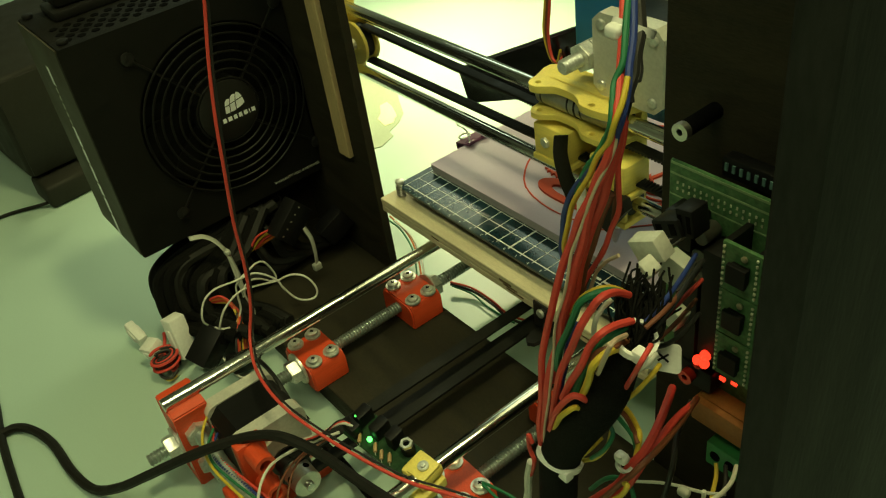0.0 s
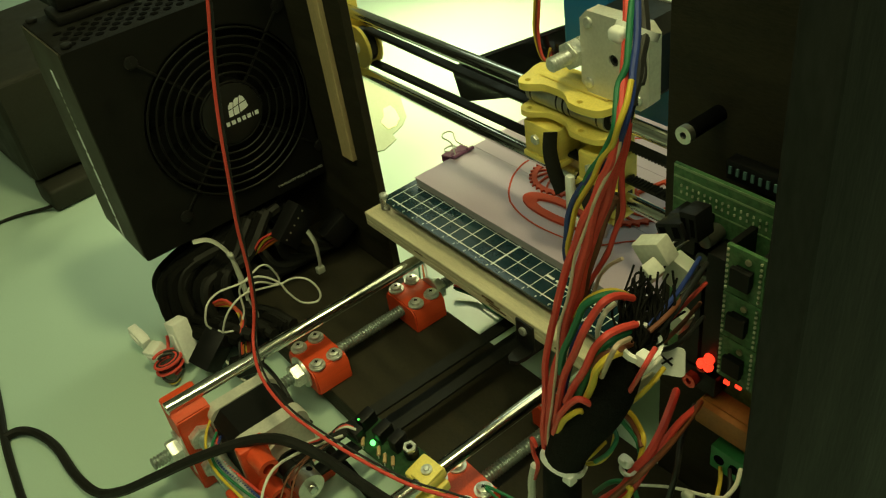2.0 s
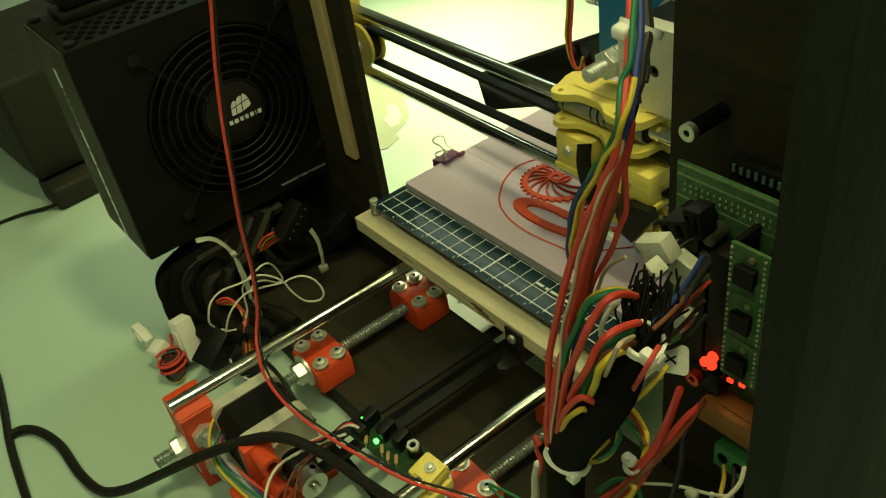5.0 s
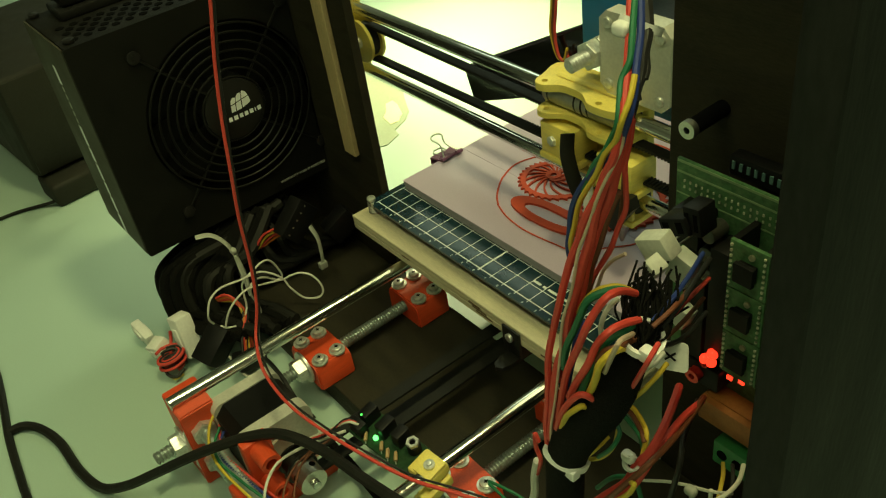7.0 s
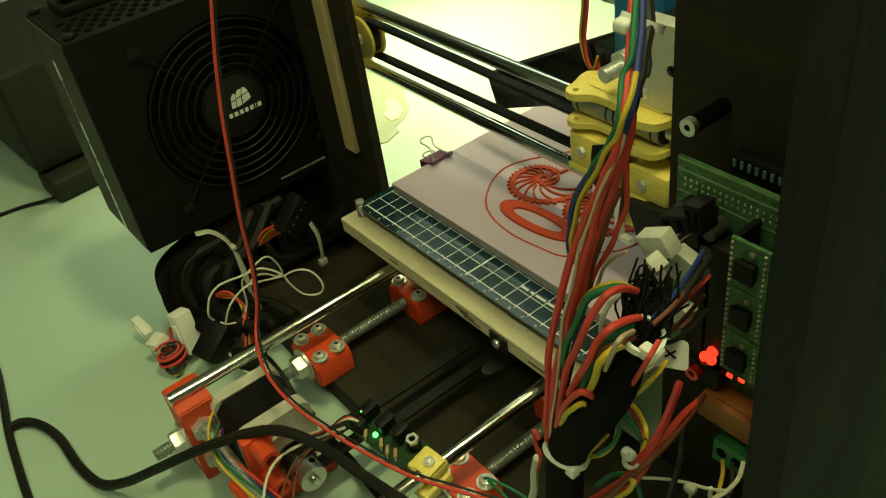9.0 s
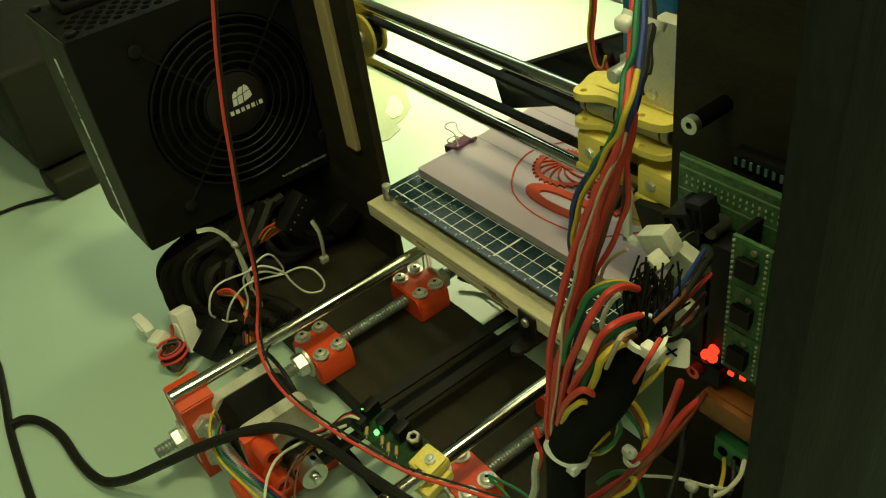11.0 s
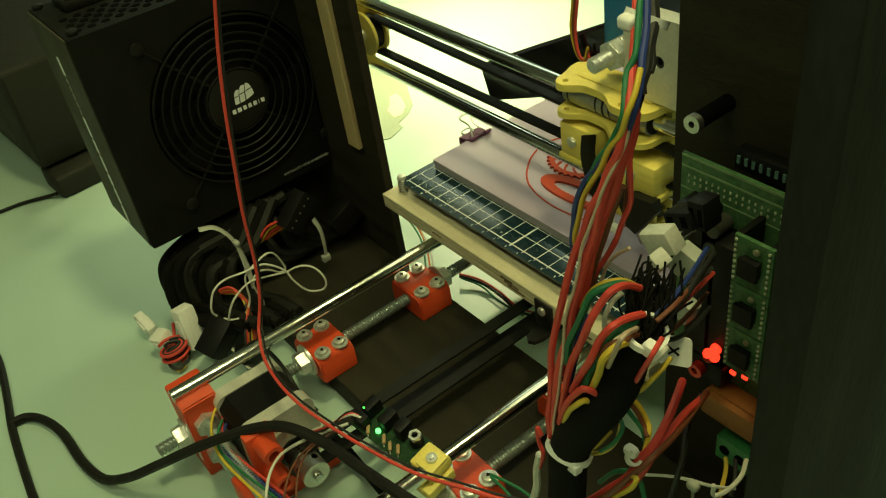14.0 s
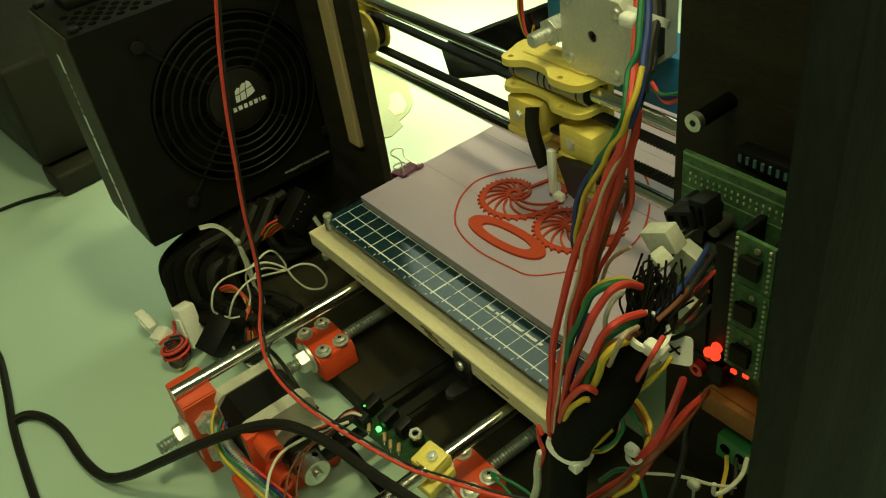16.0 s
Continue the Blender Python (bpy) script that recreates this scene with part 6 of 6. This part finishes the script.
M_SPK = mat("dark_speaker_shell", (0.020, 0.020, 0.014), 0.70, vary=0.15, scale=40, bump=0.2, spec=0.3)
speaker()


wires("speaker_cable", "thin black cable from the speaker along the bench", "cable", (
    (M_RUBBER, 0.0016, ((-0.4661, -0.2199, 0.0020), (-0.4632, -0.2007, 0.0020), (-0.4604, -0.1811, 0.0020), (-0.4508, -0.1608, 0.0030), (-0.4429, -0.1538, 0.0060))),
))
# Colours of the lamp's reflection in the bench: grey-green shade, yellow bulb.
M_SHADEREFLECT = mat("grey_green_shade_reflection", (0.30, 0.36, 0.25), 0.4, vary=0.08, scale=30, bump=0.2)
M_BULBREFLECT = mat("yellow_bulb_reflection", (0.80, 0.80, 0.48), 0.3, vary=0.1, scale=40, bump=0.2)


def plastic_film():
    # Thin added sheets that paint the desk lamp's reflection onto the bench.
    t = thing("plastic_film", "flat grey-green sheet with a yellow patch, painted lamp reflection on the bench", "plastic film")
    out = [(-0.4369, 0.1825, 0.0010), (-0.4028, 0.1951, 0.0010), (-0.3721, 0.1842, 0.0010), (-0.3450, 0.1683, 0.0010), (-0.3224, 0.1563, 0.0010), (-0.3113, 0.1432, 0.0010), (-0.3044, 0.1262, 0.0010), (-0.2947, 0.1236, 0.0010), (-0.2878, 0.1051, 0.0010), (-0.2921, 0.0966, 0.0010), (-0.3593, 0.1359, 0.0010)]
    part("sheet", prism([p[:2] for p in out], 0.0, 0.0008), M_SHADEREFLECT, t, smooth=False)
    out = [(-0.3521, 0.1499, 0.0010), (-0.3523, 0.1584, 0.0010), (-0.3415, 0.1567, 0.0010), (-0.3233, 0.1487, 0.0010), (-0.3144, 0.1381, 0.0010), (-0.3153, 0.1294, 0.0010), (-0.3317, 0.1326, 0.0010), (-0.3385, 0.1409, 0.0010)]
    part("patch", prism([p[:2] for p in out], 0.0009, 0.0014), M_BULBREFLECT, t, smooth=False)
    return t


plastic_film()


def far_case():
    t = thing("black_case", "black upright case at the back of the bench", "case")
    part("body", box(-1.08, -0.86, -0.32, -0.078, 0.0, 0.36, 0.006), M_BLACK, t)
    part("front_panel", box(-0.859, -0.856, -0.31, -0.088, 0.01, 0.35, 0.002), M_BLACK, t)
    return t


far_case()


def desk_lamp():
    t = thing("desk_lamp", "grey desk lamp with a small lit head over the bench", "desk lamp")
    c = Vector((-0.47, 0.36, 0.384))
    own = bmesh.new()
    bmesh.ops.create_cone(own, cap_ends=False, segments=28, radius1=0.052, radius2=0.02, depth=0.07)
    bmesh.ops.translate(own, vec=(c.x, c.y, c.z + 0.036), verts=own.verts)
    bmesh.ops.solidify(own, geom=own.faces[:], thickness=0.002)
    part("shade", own, M_LAMPGREY, t)
    part("arm", tube([(c.x, c.y, c.z + 0.07), (c.x - 0.02, c.y + 0.02, c.z + 0.16), (c.x - 0.12, c.y + 0.12, c.z + 0.2), (c.x - 0.2, c.y + 0.2, 0.02)], 0.006, 10, 8), M_LAMPGREY, t)
    part("base", cyl((c.x - 0.2, c.y + 0.2, 0), (c.x - 0.2, c.y + 0.2, 0.02), 0.08, 36, bevel=0.004), M_LAMPGREY, t)
    return t


M_LAMPGREY = mat("grey_lamp_enamel", (0.10, 0.12, 0.10), 0.4, vary=0.08)
desk_lamp()


# ---- on the print plate ----
def binder_clip(y):
    t = bed_thing("binder_clip", "purple binder clip with steel wire handles on the plate", "binder clip", "binder clips")
    x, w = GX0, 0.0085
    bm = prism([(x - 0.0095, 0.0912), (x - 0.0095, 0.0960), (x + 0.0035, 0.0990), (x + 0.0040, 0.0978), (x - 0.0085, 0.0950), (x - 0.0085, 0.0922), (x + 0.0030, 0.0887), (x + 0.0025, 0.0876)], y - w, y + w, m=XZ)
    part("spring_body", bm, M_PURPLE, t)
    for z, s in ((0.0992, 1), (0.0878, -1)):
        for y0, y1 in ((-w, -0.42 * w), (0.42 * w, w)):
            part("barrel", ring((x + 0.0040, y + y0, z), (x + 0.0040, y + y1, z), 0.0013, 0.0007, 14), M_PURPLE, t)
    outline = ((0.0040, 0.0066, 0.0), (0.0005, 0.0046, 0.2), (-0.0045, 0.0022, 0.50), (-0.0078, 0.0028, 0.72), (-0.0105, 0.0044, 0.90), (-0.0128, 0.0030, 1.0), (-0.0134, 0.0, 1.02))
    for rise, z in ((0.0085, 0.0992), (0.0010, 0.0955)):
        side = [(x + a, y - b, z + rise * c) for a, b, c in outline]
        pts = side + [(px, 2 * y - py, pz) for px, py, pz in side[-2::-1]]
        part("wire_handle", tube(pts, 0.00055, 7, 5), M_ZINC, t)
    return t


binder_clip(0.0605), binder_clip(0.163)


def nautilus(cx, cy, turn, name, label):
    """A spiral gear: toothed rim that grows over one turn, curved spokes and a hub."""
    t = bed_thing(name, label, "printed gear", "printed gears")
    z0, z1 = GZ + 0.0001, GZ + 0.0016
    n = 34
    prof = lambda u: 0.0112 + 0.0213 * u
    outer, inner = [], []
    for i in range(n * 3 + 1):
        u = i / (n * 3)
        a = turn + 2 * math.pi * u * 0.985
        r = prof(u)
        outer.append((cx + (r + (0.0 if i % 3 else 0.0022)) * math.cos(a + (0.03 if i % 3 == 0 else 0)), cy + (r + (0.0 if i % 3 else 0.0022)) * math.sin(a + (0.03 if i % 3 == 0 else 0))))
        inner.append((cx + (r - 0.0030) * math.cos(a), cy + (r - 0.0030) * math.sin(a)))
    part("toothed_rim", prism(outer + inner[::-1], z0, z1), M_PRINT, t, smooth=False)
    r0, r1 = prof(0) - 0.001, prof(1)
    c, s = math.cos(turn - 0.05), math.sin(turn - 0.05)
    w = 0.0011
    part("step_bar", prism([(cx + r0 * c - w * s, cy + r0 * s + w * c), (cx + r1 * c - w * s, cy + r1 * s + w * c), (cx + r1 * c + w * s, cy + r1 * s - w * c), (cx + r0 * c + w * s, cy + r0 * s - w * c)], z0, z1), M_PRINT, t, smooth=False)
    part("hub", prism(circle(cx, cy, 0.0048, 20), z0, z1, holes=(circle(cx, cy, 0.002, 14),)), M_PRINT, t, smooth=False)
    # inner whorl
    arc = [turn - radians(150) + radians(150) * k / 20 for k in range(21)]
    rad = [0.0062 + 0.0050 * k / 20 for k in range(21)]
    part("inner_whorl", prism([(cx + r * math.cos(a), cy + r * math.sin(a)) for a, r in zip(arc, rad)] + [(cx + (r - 0.0016) * math.cos(a), cy + (r - 0.0016) * math.sin(a)) for a, r in list(zip(arc, rad))[::-1]], z0, z1), M_PRINT, t, smooth=False)
    spokes = [(0.03 + 0.82 * (i / 13) ** 1.1, 0) for i in range(14)] + [(0.70 + 0.085 * i, 1) for i in range(4)]
    for u0, short in spokes:
        a0 = turn + 2 * math.pi * u0 * 0.985
        ra, rb = 0.0044, prof(u0) - 0.002
        sweep = -0.25 - 0.45 * u0
        if short:
            rb, sweep = 0.0058 + 0.0050 * max(0, (u0 - 0.6) / 0.4), -0.35
        elif u0 > 0.58:
            ra = 0.0062 + 0.008 * (u0 - 0.58)
        left, right = [], []
        for k in range(7):
            f = k / 6
            a, r = a0 + sweep * (1 - f), ra + (rb - ra) * f
            dw = 0.00062 / max(r, 0.003)
            left.append((cx + r * math.cos(a + dw), cy + r * math.sin(a + dw)))
            right.append((cx + r * math.cos(a - dw), cy + r * math.sin(a - dw)))
        part("spoke", prism(left + right[::-1], z0, z1 - 0.0003), M_PRINT, t, smooth=False)
    return t


nautilus(-0.0272, 0.0873, radians(80), "printed_gear", "red freshly printed spiral gear with curved spokes on the tape")
nautilus(*(0.0196, 0.0881), radians(80), "printed_gear", "red freshly printed spiral gear partly behind the wires")


def printed_link():
    t = bed_thing("printed_link", "red printed oval link with a slot, on the lilac tape", "printed part")
    c, lean = Vector((0.0008, 0.0557)), radians(3.6)

    def oval(la, lb):
        out = []
        for i in range(40):
            th = 2 * math.pi * i / 40
            x, y = la * math.copysign(abs(math.cos(th)) ** 0.9, math.cos(th)), lb * math.copysign(abs(math.sin(th)) ** 0.9, math.sin(th))
            out.append((c.x + x * math.cos(lean) - y * math.sin(lean), c.y + x * math.sin(lean) + y * math.cos(lean)))
        return out
    part("oval", prism(oval(0.0287, 0.0098), GZ + 0.0001, GZ + 0.0017, holes=(oval(0.0185, 0.0047),)), M_PRINT, t, smooth=False)
    return t


printed_link()


def print_skirt():
    t = bed_thing("print_skirt", "thin red printed skirt line round the parts", "printed skirt")
    loop = ((-0.0303, 0.0439), (-0.0403, 0.0520), (-0.0521, 0.0688), (-0.0546, 0.0893), (-0.0347, 0.1251), (-0.0168, 0.1493), (0.0109, 0.1544), (0.0352, 0.1365), (0.0551, 0.1045), (0.0560, 0.0726), (0.0465, 0.0569), (0.0353, 0.0429), (0.0211, 0.0394), (-0.0001, 0.0373), (-0.0176, 0.0394), (-0.0303, 0.0439))
    part("line", tube([(x, y, GZ + 0.0003) for x, y in loop], 0.0006, 6, 6, flat=0.6), M_PRINT, t)
    return t


print_skirt()


motions()
